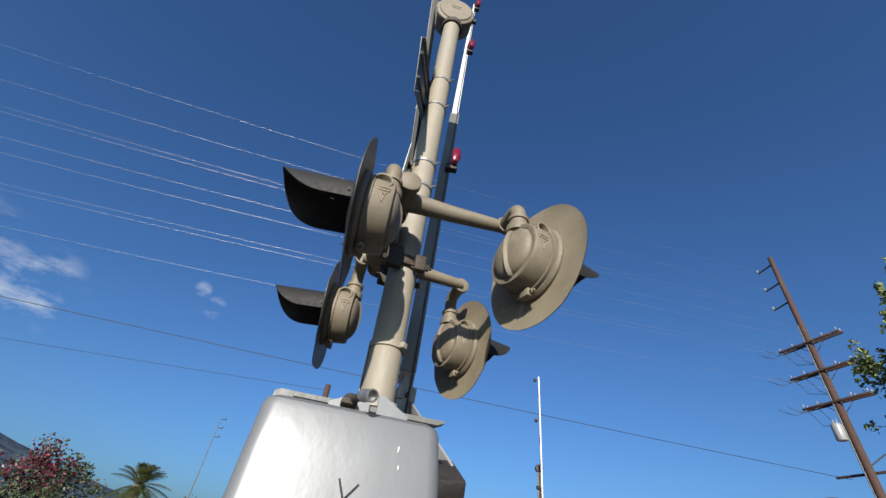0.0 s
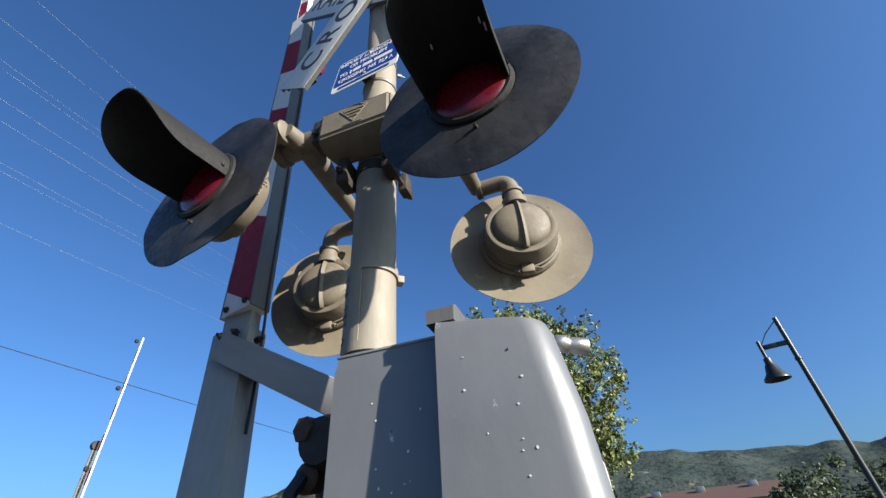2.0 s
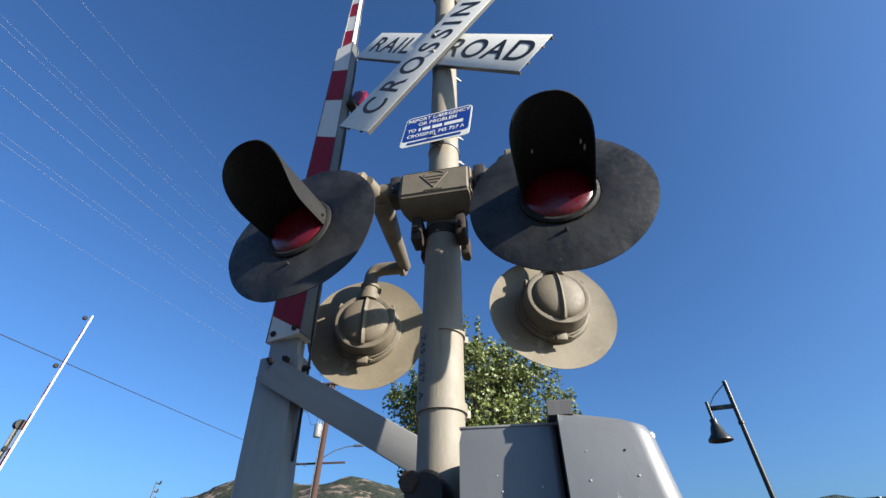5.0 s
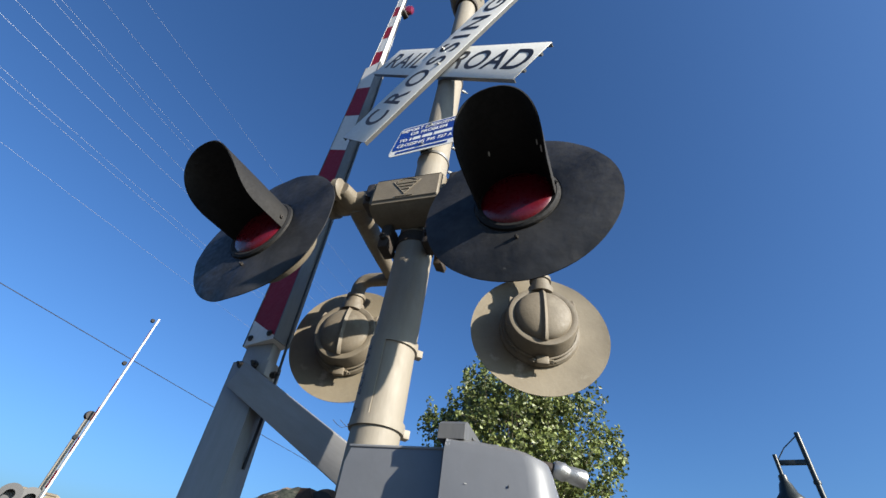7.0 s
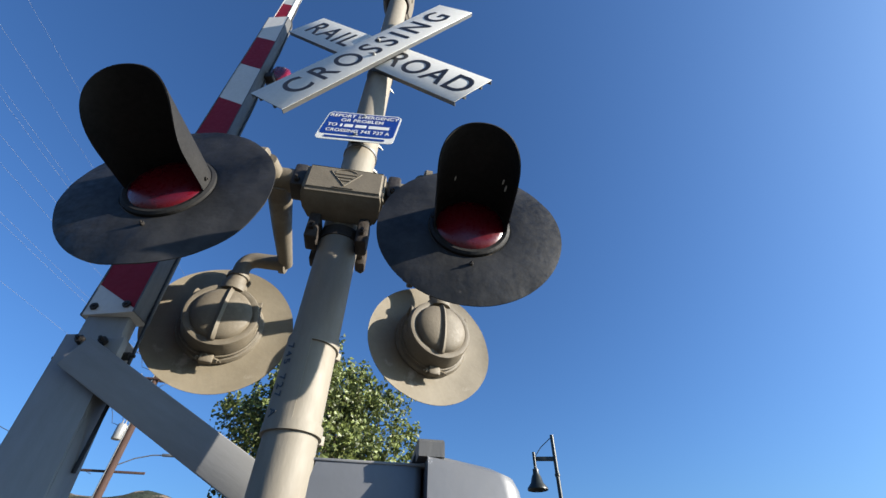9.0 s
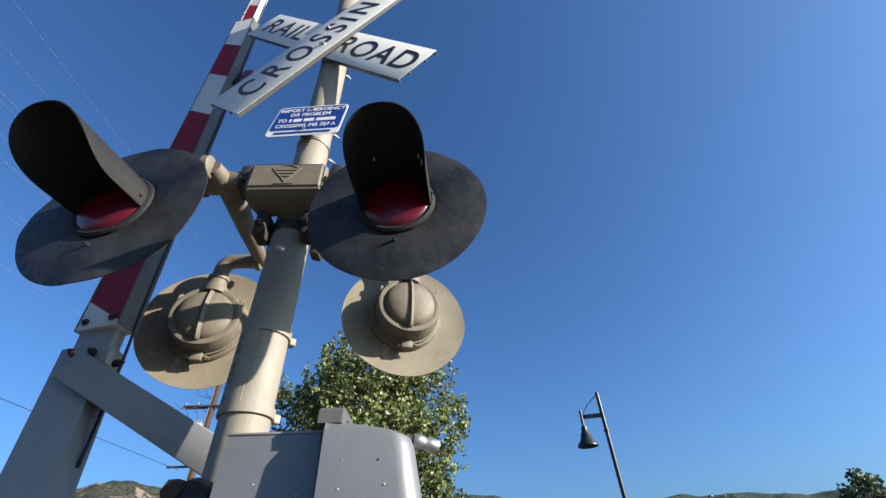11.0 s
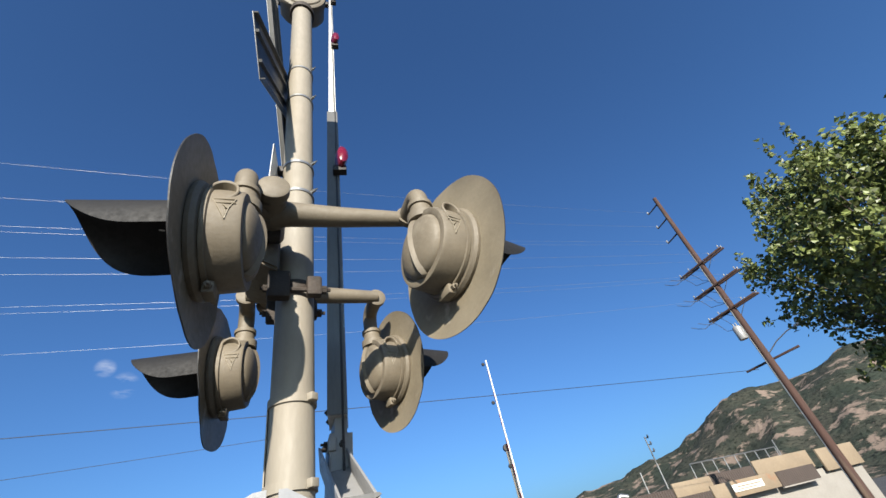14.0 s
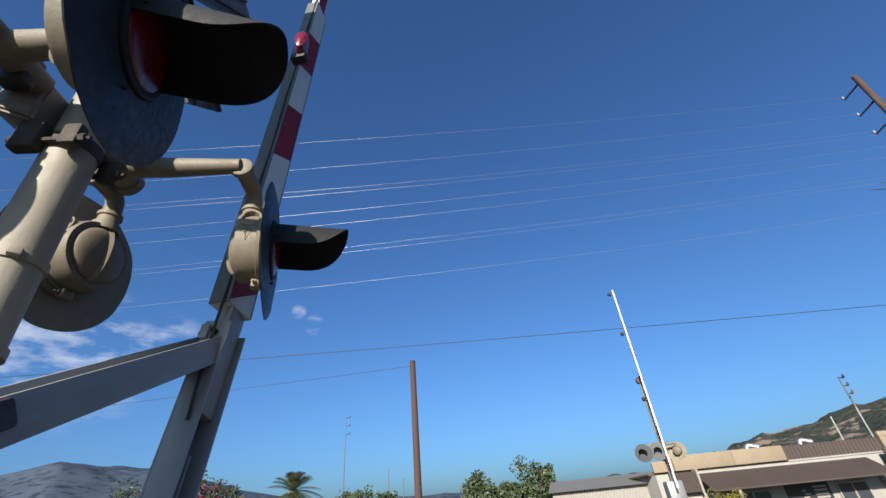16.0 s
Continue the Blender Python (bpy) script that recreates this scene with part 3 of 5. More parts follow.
    for i in range(len(prof) - 1):
        bm.faces.new((a[i], a[i + 1], b[i + 1], b[i]))
        bm.faces.new((b[i], b[i + 1], c[i + 1], c[i]))
        bm.faces.new((a[i], c[i], c[i + 1], a[i + 1]))
    part("rib", bm, TAN, house)
    # clamp ring, its wing bolt and the sight hoods
    bm = bmesh.new()
    lathe(bm, [(0.128, -0.026), (0.133, -0.028), (0.133, -0.038), (0.128, -0.040)], 48, "y")
    box(bm, -0.022, 0.022, -0.055, -0.028, -0.158, -0.126, 0.006)
    bolt(bm, (0.022, -0.042, -0.142), (1, -0.2, -0.2), 0.008, 0.026)
    bolt(bm, (-0.022, -0.042, -0.142), (-1, -0.2, -0.2), 0.008, 0.02)
    part("clamp", bm, TAN, house)
    for s in (-1, 1):
        m = pose(0, -0.063, 0, 0, s * 62, 0)
        bm = bmesh.new()
        lathe(bm, [(0.033, 0.104), (0.033, 0.127), (0.031, 0.129), (0.028, 0.129), (0.026, 0.127), (0.026, 0.104)], 24)
        for v in bm.verts:
            if v.co.z > 0.12:
                v.co.z += s * -0.013 * v.co.x / 0.033 + 0.003
        part("sight_hood", bm, TAN, house, m=m)
        bm = bmesh.new()
        lathe(bm, [(0.027, 0.110), (0.024, 0.120), (0.014, 0.1225), (0, 0.123)], 20)
        part("sight_glass", bm, RUST, house, m=m)
        # raised triangle cast into the drum under the hood
        bm = bmesh.new()
        def drum(deg, y):
            return (s * 0.1252 * math.sin(radians(deg)), y, 0.1252 * math.cos(radians(deg)))
        for row in ((drum(80, -0.094), drum(80, -0.085), drum(80, -0.065), drum(80, -0.046)), (drum(80, -0.094), drum(93, -0.081), drum(106, -0.074)), (drum(80, -0.046), drum(93, -0.060), drum(106, -0.074)),
                    (drum(86, -0.094), drum(86, -0.075), drum(86, -0.054)), (drum(88, -0.068), drum(94, -0.079), drum(93, -0.072), drum(101, -0.076))):
            tube(bm, row, 0.0016, 5)
        part("maker_mark", bm, BRIM, house)
    # elbow of pipe from the head's top to the joint
    j = Vector(joint)
    top = Vector((0, -0.085, j.z))
    bm = bmesh.new()
    lathe(bm, [(0, 0.10), (0.046, 0.10), (0.046, 0.128), (0.036, 0.132), (0.034, 0.16), (0.040, 0.162), (0.040, 0.176), (0.03, 0.178), (0, 0.178)], 24, m=pose(0, -0.085, 0))
    part("collar", bm, TAN, t)
    bm = bmesh.new()
    tube(bm, bend((0, -0.085, 0.165), top, j, 0.055, 8), 0.030, 18)
    part("elbow", bm, TAN, t)
    bm = bmesh.new()
    d = (j - top).normalized()
    q = d.to_track_quat("Z", "Y").to_matrix().to_4x4()
    lathe(bm, [(0, -0.02), (0.039, -0.02), (0.039, 0.0), (0.033, 0.004), (0, 0.004)], 20, m=Matrix.Translation(j) @ q)
    part("coupling", bm, TAN, t)
    return t


CROSSARM_Z = 2.53
HEADS = (  # label, place along the arm, out of it, height, facing, tilt, seed
    ("near light with black visor, facing the road", -0.350, 0.226, 2.246, 97.5, 0.2, 1),
    ("near light with black visor, turned outwards", 0.369, 0.233, 2.243, 94.6, 0.0, 2),
    ("rear light showing its tan back and brim", -0.336, -0.399, 2.259, -63.2, -2.1, 3),
    ("rear light with tan back striped by shadow", 0.396, -0.409, 2.248, -63.4, 2.2, 4),
)


def build_lights():
    for label, a, b, z, rot, tilt, seed in HEADS:
        m = Matrix.Translation(sig(a, b, z)) @ pose(0, 0, 0, tilt, 0, rot) @ Matrix.Scale(0.946, 4)
        s = -1 if a < 0 else 1
        front = b > 0
        joint = m.inverted() @ sig(s * 0.2315, 0.154 if front else -0.326, 2.489)
        t = build_light(label, seed, joint)
        t.matrix_basis = m


def build_crossarm():
    t = thing("crossarm", "tan cast-iron crossarm with junction box and pipes", "signal crossarm", SIG @ pose(0, 0, 0.106) @ Matrix.Scale(0.945, 4))
    bm = bmesh.new()
    rows = ((0.118, 0.160, 2.430, 2.540), (0.125, 0.148, 2.420, 2.548), (0.123, 0.105, 2.402, 2.552), (0.10, 0.055, 2.392, 2.545))
    # box body, tapering down and back to the mast
    body = []
    for hw, b, z0, z1 in rows:
        body.append([bm.verts.new(p) for p in ((-hw, b, z0), (hw, b, z0), (hw, b, z1), (-hw, b, z1))])
    for p, q in zip(body, body[1:]):
        for k in range(4):
            bm.faces.new((p[k], p[(k + 1) % 4], q[(k + 1) % 4], q[k]))
    bm.faces.new(body[0])
    bm.faces.new(body[-1])
    bmesh.ops.bevel(bm, geom=list(bm.edges), offset=0.008, segments=3, affect="EDGES")
    part("junction_box", bm, TAN, t)
    # raised triangle on its cover
    bm = bmesh.new()
    tri = [(-0.048, 0.030), (-0.0, -0.035), (0.048, 0.030)]
    for (x0, z0), (x1, z1) in zip(tri, tri[1:]):
        tube(bm, ((x0, 0, z0), (x1, 0, z1)), 0.0022, 6)
    arc = [(0.06 * math.sin(radians(k)), -0.035 + 0.078 * math.cos(radians(k))) for k in range(-38, 39, 8)]
    tube(bm, [(x, 0, z) for x, z in arc], 0.0022, 6)
    for k, w in enumerate((0.034, 0.026, 0.014)):
        box(bm, -w, w, -0.0015, 0.002, 0.018 - 0.015 * k, 0.026 - 0.015 * k)
    box(bm, -0.03, 0.03, -0.0015, 0.002, -0.046, -0.042)
    part("maker_mark", bm, TAN, t, "raised triangular casting mark", m=pose(0, 0.1605, 2.488), smooth=0)
    # clamp round the mast
    bm = bmesh.new()
    lathe(bm, [(0.0572, 2.345), (0.064, 2.345), (0.064, 2.385), (0.0572, 2.385)], 32)
    for s in (-1, 1):
        box(bm, s * 0.074 - 0.018, s * 0.074 + 0.018, 0.020, 0.088, 2.300, 2.400, 0.008)
        box(bm, s * 0.072 - 0.016, s * 0.072 + 0.016, -0.078, -0.030, 2.312, 2.385, 0.008)
    for s in (-1, 1):
        bolt(bm, (s * 0.074, 0.088, 2.337), (0, 1, 0), 0.012, 0.02)
        tube(bm, ((s * 0.072, -0.075, 2.337), (s * 0.072, 0.04, 2.337)), 0.008, 8)
        bolt(bm, (s * 0.072, -0.075, 2.337), (0, -1, 0), 0.014, 0.03)
    part("mast_clamp", bm, CLAMPIRON, t, "dirty brown mast clamp with bolts")
    for s in (-1, 1):
        bm = bmesh.new()
        lathe(bm, [(0, 0.10), (0.040, 0.10), (0.040, 0.28), (0.036, 0.285), (0.036, 0.295), (0.046, 0.30), (0.046, 0.328), (0.040, 0.332), (0, 0.332)], 28, "x", pose(0, 0.085, CROSSARM_Z, 0, 0, 0 if s > 0 else 180) if s > 0 else Matrix.Translation((0, 0.085, CROSSARM_Z)) @ Matrix.Scale(-1, 4, (1, 0, 0)))
        bolt(bm, (s * 0.27, 0.085, CROSSARM_Z + 0.038), (0, 0.3, 1), 0.010, 0.026)
        part("end_pipe", bm, TAN, t, "round pipe end with flanged cap")
        bm = bmesh.new()
        tube(bm, ((s * 0.215, 0.085, 2.525), (s * 0.222, 0.03, 2.522), (s * 0.232, -0.12, 2.518), (s * 0.245, -0.345, 2.522)), [0.045, 0.040, 0.034, 0.026], 20)
        part("rear_pipe", bm, TAN, t, "tapering pipe to the rear light")
        bm = bmesh.new()
        tube(bm, ((s * 0.235, 0.085, 2.525), (s * 0.245, 0.165, 2.522)), [0.04, 0.030], 20)
        part("front_pipe", bm, TAN, t)
        bm = bmesh.new()
        box(bm, s * 0.150 - 0.022, s * 0.150 + 0.022, 0.055, 0.130, 2.470, 2.575, 0.010)
        bolt(bm, (s * 0.150, 0.130, 2.49), (0, 1, 0), 0.010, 0.02)
        bolt(bm, (s * 0.150, 0.100, 2.575), (0, 0, 1), 0.010, 0.02)
        part("clamp_lug", bm, DARK, t, "dark clamp with bolts")


# ---- gate mechanism, arm and their brackets ----
def build_mechanism():
    t = thing("gate_mechanism", "silver-painted steel gate mechanism case with scuffed cover", "gate mechanism", SIG @ pose(0, 0, -0.012))
    def shell(levels, rad, outer):
        """A case by levels of (a_in, a_out, b0, b1, z); the corners on the outer side are round."""
        bm = bmesh.new()
        loops = []
        for a_in, a_out, b0, b1, z in levels:
            pts = [(a_in, b0), (a_in, b1)]
            for cx, cy, s in ((a_out + rad, b1 - rad, 90), (a_out + rad, b0 + rad, 180)):
                pts += [(cx + rad * math.cos(radians(s + 15 * k)), cy + rad * math.sin(radians(s + 15 * k))) for k in range(7)]
            loops.append([bm.verts.new((x, y, z)) for x, y in pts])
        n = len(loops[0])
        for p, q in zip(loops, loops[1:]):
            for k in range(n):
                bm.faces.new((p[k], p[(k + 1) % n], q[(k + 1) % n], q[k]))
        bm.faces.new(loops[0])
        bm.faces.new(loops[-1])
        return bm
    bm = shell([(-0.080, -0.252, -0.105, 0.252, 0.98), (-0.086, -0.252, -0.10, 0.258, 1.66), (-0.090, -0.252, -0.097, 0.254, 1.683)], 0.012, -1)
    part("case", bm, SILVER, t)
    bm = shell([(-0.256, -0.455, -0.132, 0.315, 0.97), (-0.256, -0.418, -0.114, 0.297, 1.55), (-0.256, -0.402, -0.108, 0.292, 1.675), (-0.256, -0.396, -0.102, 0.286, 1.690), (-0.256, -0.38, -0.088, 0.272, 1.698)], 0.034, -1)
    for v in bm.verts:
        if v.co.z > 1.6:
            v.co.z -= 0.16 * max(0.0, -0.256 - v.co.x)
    part("cover", bm, SILVER, t, "bulged silver cover with rounded corners")
    bm = bmesh.new()
    box(bm, -0.258, -0.086, -0.100, 0.256, 1.683, 1.687, 0.001)
    part("case_lid", bm, GREY, t)
    bm = bmesh.new()
    extrude_outline(bm, [(-0.150, 1.717), (-0.128, 1.708), (0.238, 1.708), (0.248, 1.690), (0.286, 1.690), (0.284, 1.712), (0.272, 1.719), (-0.146, 1.721)], 0.040, pose(-0.242, 0, 0, 0, 0, 90))
    lip = part("seam_flange", bm, ARMSIDE, t, "dark raised lip along the seam with a turned-down end")
    bm = bmesh.new()
    box(bm, -0.262, -0.256, -0.090, 0.246, 1.684, 1.7075, 0.001)
    part("lip_web", bm, ARMSIDE, lip)
    # pair of saddle plates on the lid
    for b0, pts in ((0.055, [(0, 0), (0, 0.050), (0.022, 0.048), (0.10, 0.010), (0.10, 0)]), (0.035, [(0, 0), (0, 0.048), (-0.014, 0.048), (-0.08, 0.010), (-0.08, 0)])):
        bm = bmesh.new()
        extrude_outline(bm, pts, 0.008, pose(-0.285, b0, 1.700, 0, 0, 90))
        part("saddle_plate", bm, SILVER, t)
    # scrap of pipe with a galvanised fitting, reaching out over the cover's edge
    p0, pm, p1 = Vector((-0.315, 0.107, 1.714)), Vector((-0.402, 0.086, 1.706)), Vector((-0.440, 0.072, 1.698))
    bm = bmesh.new()
    tube(bm, (p0, pm), 0.010, 14)
    lathe(bm, [(0, -0.012), (0.016, -0.01), (0.018, 0.0), (0.016, 0.012), (0, 0.014)], 14, m=Matrix.Translation(p0) @ (pm - p0).to_track_quat("Z", "Y").to_matrix().to_4x4())
    box(bm, -0.345, -0.305, 0.090, 0.128, 1.698, 1.712, 0.003)
    part("pipe_nipple", bm, CLAMPIRON, t, "greasy brown pipe nipple")
    bm = bmesh.new()
    m = Matrix.Translation(pm) @ (p1 - pm).to_track_quat("Z", "Y").to_matrix().to_4x4()
    lathe(bm, [(0, -0.012), (0.011, -0.012), (0.014, -0.008), (0.0148, 0.006), (0.0125, 0.012), (0.0122, 0.016), (0.0138, 0.020), (0.0146, 0.042), (0.0138, 0.044), (0.0115, 0.044), (0.0105, 0.030), (0, 0.029)], 28, "z", m)
    part("conduit_fitting", bm, GALV, t, "galvanised conduit fitting")
    # hub of the arm and the hanging cable
    bm = bmesh.new()
    lathe(bm, [(0, 0), (0.040, 0), (0.044, 0.02), (0.044, 0.09), (0.036, 0.11), (0, 0.11)], 24, "y", pose(0.0, 0.05, 1.60))
    box(bm, -0.08, 0.045, -0.06, 0.10, 1.42, 1.58, 0.02)
    part("shaft_bracket", bm, DARK, t, "dark greasy mast bracket")
    bm = bmesh.new()
    lathe(bm, [(0, 0), (0.016, 0), (0.016, 0.05), (0.021, 0.052), (0.021, 0.070), (0, 0.070)], 6, "y", pose(0.016, 0.095, 1.62, 0, 0, -12))
    lathe(bm, [(0, 0), (0.020, 0), (0.024, 0.03), (0, 0.05)], 12, "y", pose(0.022, 0.115, 1.55, 0, 0, -6))
    part("cable_gland", bm, RUST, t, "rusty cable gland")
    bm = bmesh.new()
    tube(bm, ((0.024, 0.155, 1.55), (0.028, 0.175, 1.525), (0.034, 0.180, 1.45), (0.04, 0.17, 1.2), (0.045, 0.12, 0.6), (0.05, 0.10, 0.01)), 0.011, 10)
    part("cable", bm, CABLE, t)
    # marks scratched into the cover's face
    bm = bmesh.new()
    for x0, z0, x1, z1 in ((0.10, 1.535, 0.085, 1.50), (0.06, 1.53, 0.085, 1.50), (0.085, 1.50, 0.082, 1.46)):
        tube(bm, ((-0.4195, x0, z0), (-0.421, (x0 + x1) / 2, (z0 + z1) / 2), (-0.4225, x1, z1)), 0.0022, 6)
    part("scratch_mark", bm, DARK, t)
    # pale runs of paint and bare scrapes on the cover's face
    def face(z):
        return -0.418 - 0.0638 * (1.55 - z) if z < 1.55 else -0.402 - 0.128 * (1.675 - z)
    rng = random.Random(8)
    for k in range(22):
        b, z, ln = rng.uniform(-0.08, 0.23), rng.uniform(1.20, 1.63), rng.choice((0.008, 0.012, 0.03, 0.05))
        bm = bmesh.new()
        tube(bm, [(face(z - ln * i / 3) + 0.0006, b + rng.uniform(-0.001, 0.001), z - ln * i / 3) for i in range(4)], [0.0012, 0.0018, 0.0016, 0.0008], 5)
        part("paint_run", bm, WHITE, t)
    build_flecks(t)


def build_flecks(t):
    """Small chips of pale paint and bare spots on the faces of the case that look along the road."""
    rng = random.Random(21)
    def chip(a, y, z, w, h, mat):
        bm = bmesh.new()
        n = 7
        ring = [(w * rng.uniform(0.6, 1.1) * math.cos(2 * math.pi * k / n), h * rng.uniform(0.6, 1.1) * math.sin(2 * math.pi * k / n)) for k in range(n)]
        top = [bm.verts.new((a + u, y + 0.0009, z + v)) for u, v in ring]
        low = [bm.verts.new((a + 1.15 * u, y - 0.001, z + 1.15 * v)) for u, v in ring]
        bm.faces.new(top)
        for k in range(n):
            bm.faces.new((low[k], low[(k + 1) % n], top[(k + 1) % n], top[k]))
        part("paint_chip", bm, mat, t, smooth=0)
    for k in range(34):
        on_case = k % 2
        a = rng.uniform(-0.235, -0.11) if on_case else rng.uniform(-0.365, -0.275)
        z = rng.uniform(1.40, 1.64)
        if k < 14 and on_case:
            a, z = -0.175 + rng.gauss(0, 0.014), 1.505 + rng.gauss(0, 0.026)
        y = 0.252 + 0.006 * (z - 0.98) / 0.68 if on_case else (0.297 + 0.018 * (1.55 - z) / 0.58 if z < 1.55 else 0.292 + 0.005 * (1.675 - z) / 0.125)
        chip(a, y, z, rng.uniform(0.0006, 0.0017), rng.uniform(0.0006, 0.0022), WHITE if rng.random() < 0.8 else DARK)


def arm_point(z):
    """The middle of the raised arm at a height."""
    k = (z - 2.12) / 2.42
    return Vector((0.070 + 0.038 * k, 0.632 + 0.206 * k, z))


def build_gate_arm():
    t = thing("crossing_gate", "raised red and white striped crossing gate on grey channels", "crossing gate")
    base = arm_point(2.125)
    axis = (arm_point(4.6) - base).normalized()
    xax = Vector((0.999, 0.04, 0))
    xax = (xax - axis * xax.dot(axis)).normalized()
    m = Matrix((xax, axis.cross(xax), axis)).transposed().to_4x4()
    m.translation = base
    # local: x through the arm's thickness, y across its face, z along it
    high, tip = 2.42, 5.5
    def stripe(z0, z1, w0, w1, th0, th1, mat, slant0, slant1, name):
        bm = bmesh.new()
        vs = []
        for z, w, th, sl in ((z0, w0, th0, slant0), (z1, w1, th1, slant1)):
            vs.append([bm.verts.new(p) for p in ((-th, -w, z - sl), (th, -w, z - sl), (th, w, z + sl), (-th, w, z + sl))])
        for k in range(4):
            bm.faces.new((vs[0][k], vs[0][(k + 1) % 4], vs[1][(k + 1) % 4], vs[1][k]))
        bm.faces.new(vs[0])
        bm.faces.new(vs[1])
        return part(name, bm, mat, t, smooth=0, m=m)
    def width(z):
        return 0.0715 - 0.006 * z / high if z < high else 0.045 - 0.02 * (z - high) / (tip - high)
    def thick(z):
        return 0.037 if z < high else 0.026 - 0.010 * (z - high) / (tip - high)
    red = False
    cuts = [0.0, 0.06] + [0.06 + 0.393 * k for k in range(1, 6)] + [high]
    cuts += [high + 0.3 * k for k in range(1, 11)]
    for z0, z1 in zip(cuts, cuts[1:]):
        s0 = 0.0 if z0 in (0.0, high) else width(z0) * 0.7
        s1 = 0.0 if z1 in (high, cuts[-1]) else width(z1) * 0.7
        eps = 1e-4
        stripe(z0, z1, width(z0 + eps), width(z1 - eps), thick(z0 + eps), thick(z1 - eps), RED if red else WHITE, s0, s1, "red_stripe" if red else "white_stripe")
        red = not red
    # edge strips of both sections, seen from the sides
    for z0, z1, mat in ((0.0, high, ARMSIDE), (high + 0.002, cuts[-1], WHITE)):
        for sgn in (-1, 1):
            bm = bmesh.new()
            vs = []
            for z in (z0, z1):
                w, th = width(z + 1e-4 if z == z0 else z - 1e-4), thick(z + 1e-4 if z == z0 else z - 1e-4) + 0.0015
                vs.append([bm.verts.new(q) for q in ((-th, sgn * (w - 0.002), z), (th, sgn * (w - 0.002), z), (th, sgn * (w + 0.003), z), (-th, sgn * (w + 0.003), z))])
            for k in range(4):
                bm.faces.new((vs[0][k], vs[0][(k + 1) % 4], vs[1][(k + 1) % 4], vs[1][k]))
            bm.faces.new(vs[0])
            bm.faces.new(vs[1])
            part("edge_strip", bm, mat, t, smooth=0, m=m)
    # lamps of the arm, on its outer edge, and their cable
    for z, s in ((1.70, 1), (3.86, 1), (5.25, 1)):
        bm = bmesh.new()
        lathe(bm, [(0, -0.052), (0.03, -0.050), (0.056, -0.034), (0.064, 0.0), (0.056, 0.034), (0.03, 0.050), (0, 0.052)], 24, "y", m=pose(thick(z) + 0.020, -width(z) - 0.058, z, 0, 0, 20) @ Matrix.Diagonal((0.62, 1.0, 1.5, 1)))
        lamp = part("arm_lamp", bm, LAMPRED, t, "red gate arm lamp", m=m)
        bm = bmesh.new()
        box(bm, 0.0, thick(z) + 0.05, -width(z) - 0.05, -width(z), z - 0.12, z - 0.07, 0.006)
        part("lamp_bracket", bm, DARK, lamp)
    bm = bmesh.new()
    pts = [(thick(z) * 0.6, -width(z) - 0.008 + 0.004 * math.sin(z * 9), z) for z in (i * 0.1 for i in range(-4, 52))]
    tube(bm, pts, 0.005, 6)
    part("lamp_cable", bm, CABLE, t, m=m)
    for y in (-0.045, 0.045):
        bm = bmesh.new()
        bolt(bm, (-0.038, y, 0.025), (-1, 0, 0), 0.011, 0.012)
        part("arm_bolt", bm, DARK, t, m=m)

    s = t
    # upright channel under the arm
    bm = bmesh.new()
    top, foot = Vector((0.072, 0.632, 2.055)), Vector((0.010, 0.350, 0.0))
    ax = (top - foot).normalized()
    length = (top - foot).length
    cx = Vector((0.975, 0.222, 0))
    cx = (cx - ax * cx.dot(ax)).normalized()
    q = Matrix((cx, ax.cross(cx), ax)).transposed().to_4x4()
    q.translation = foot
    w = 0.067
    box(bm, -0.045, -0.037, -w, w, 0, length, 0.002)
    channel = part("channel", bm, GREY, s, m=q)
    for y0, y1, x1, top_z in ((-w, -w + 0.008, 0.042, length), (w - 0.008, w, 0.042, length), (-0.004, 0.004, 0.020, length * 0.8)):
        bm = bmesh.new()
        box(bm, -0.037, x1, y0, y1, 0, top_z, 0.001)
        part("channel_flange", bm, GREY, channel)
    bm = bmesh.new()
    box(bm, -0.026, 0.024, -0.054, 0.054, length - 0.3, length + 0.08, 0.004)
    part("arm_stub", bm, GREY, s, m=q)
    for at, way in (((-0.045, -0.035, length - 0.03), (-1, 0, 0)), ((-0.045, 0.02, length - 0.025), (-1, 0, 0)), ((0.0, w, length - 0.045), (0, 1, 0)), ((0.0, -w, length - 0.045), (0, -1, 0))):
        bm = bmesh.new()
        bolt(bm, at, way, 0.011, 0.03)
        part("pivot_bolt", bm, DARK, s, m=q)
    bm = bmesh.new()
    box(bm, -0.05, -0.02, -w - 0.012, -w + 0.03, length - 0.07, length - 0.015, 0.006)
    part("pivot_plate", bm, GREY, s, m=q)
    # slanting trough to the hub at the mast
    a, b = Vector((0.058, 0.600, 1.985)), Vector((0.185, 0.035, 1.672))
    ax = (b - a).normalized()
    bx = (Vector((1, 0, 0)) - ax * ax.x).normalized()
    q2 = Matrix((bx, ax.cross(bx), ax)).transposed().to_4x4()
    q2.translation = a
    ln = (b - a).length + 0.14
    bm = bmesh.new()
    box(bm, -0.058, -0.050, -0.046, 0.042, -0.03, ln, 0.003)
    brace = part("brace", bm, GREY, t, "rust-streaked channel brace", m=q2)
    for x0, x1, y0, y1 in ((0.036, 0.044, -0.046, 0.033), (-0.050, 0.036, -0.030, -0.022)):
        bm = bmesh.new()
        box(bm, x0, x1, y0, y1, -0.03, ln, 0.001)
        part("brace_flange", bm, GREY, brace)
    bm = bmesh.new()
    box(bm, -0.062, 0.054, -0.020, 0.030, ln - 0.05, ln + 0.10, 0.008)
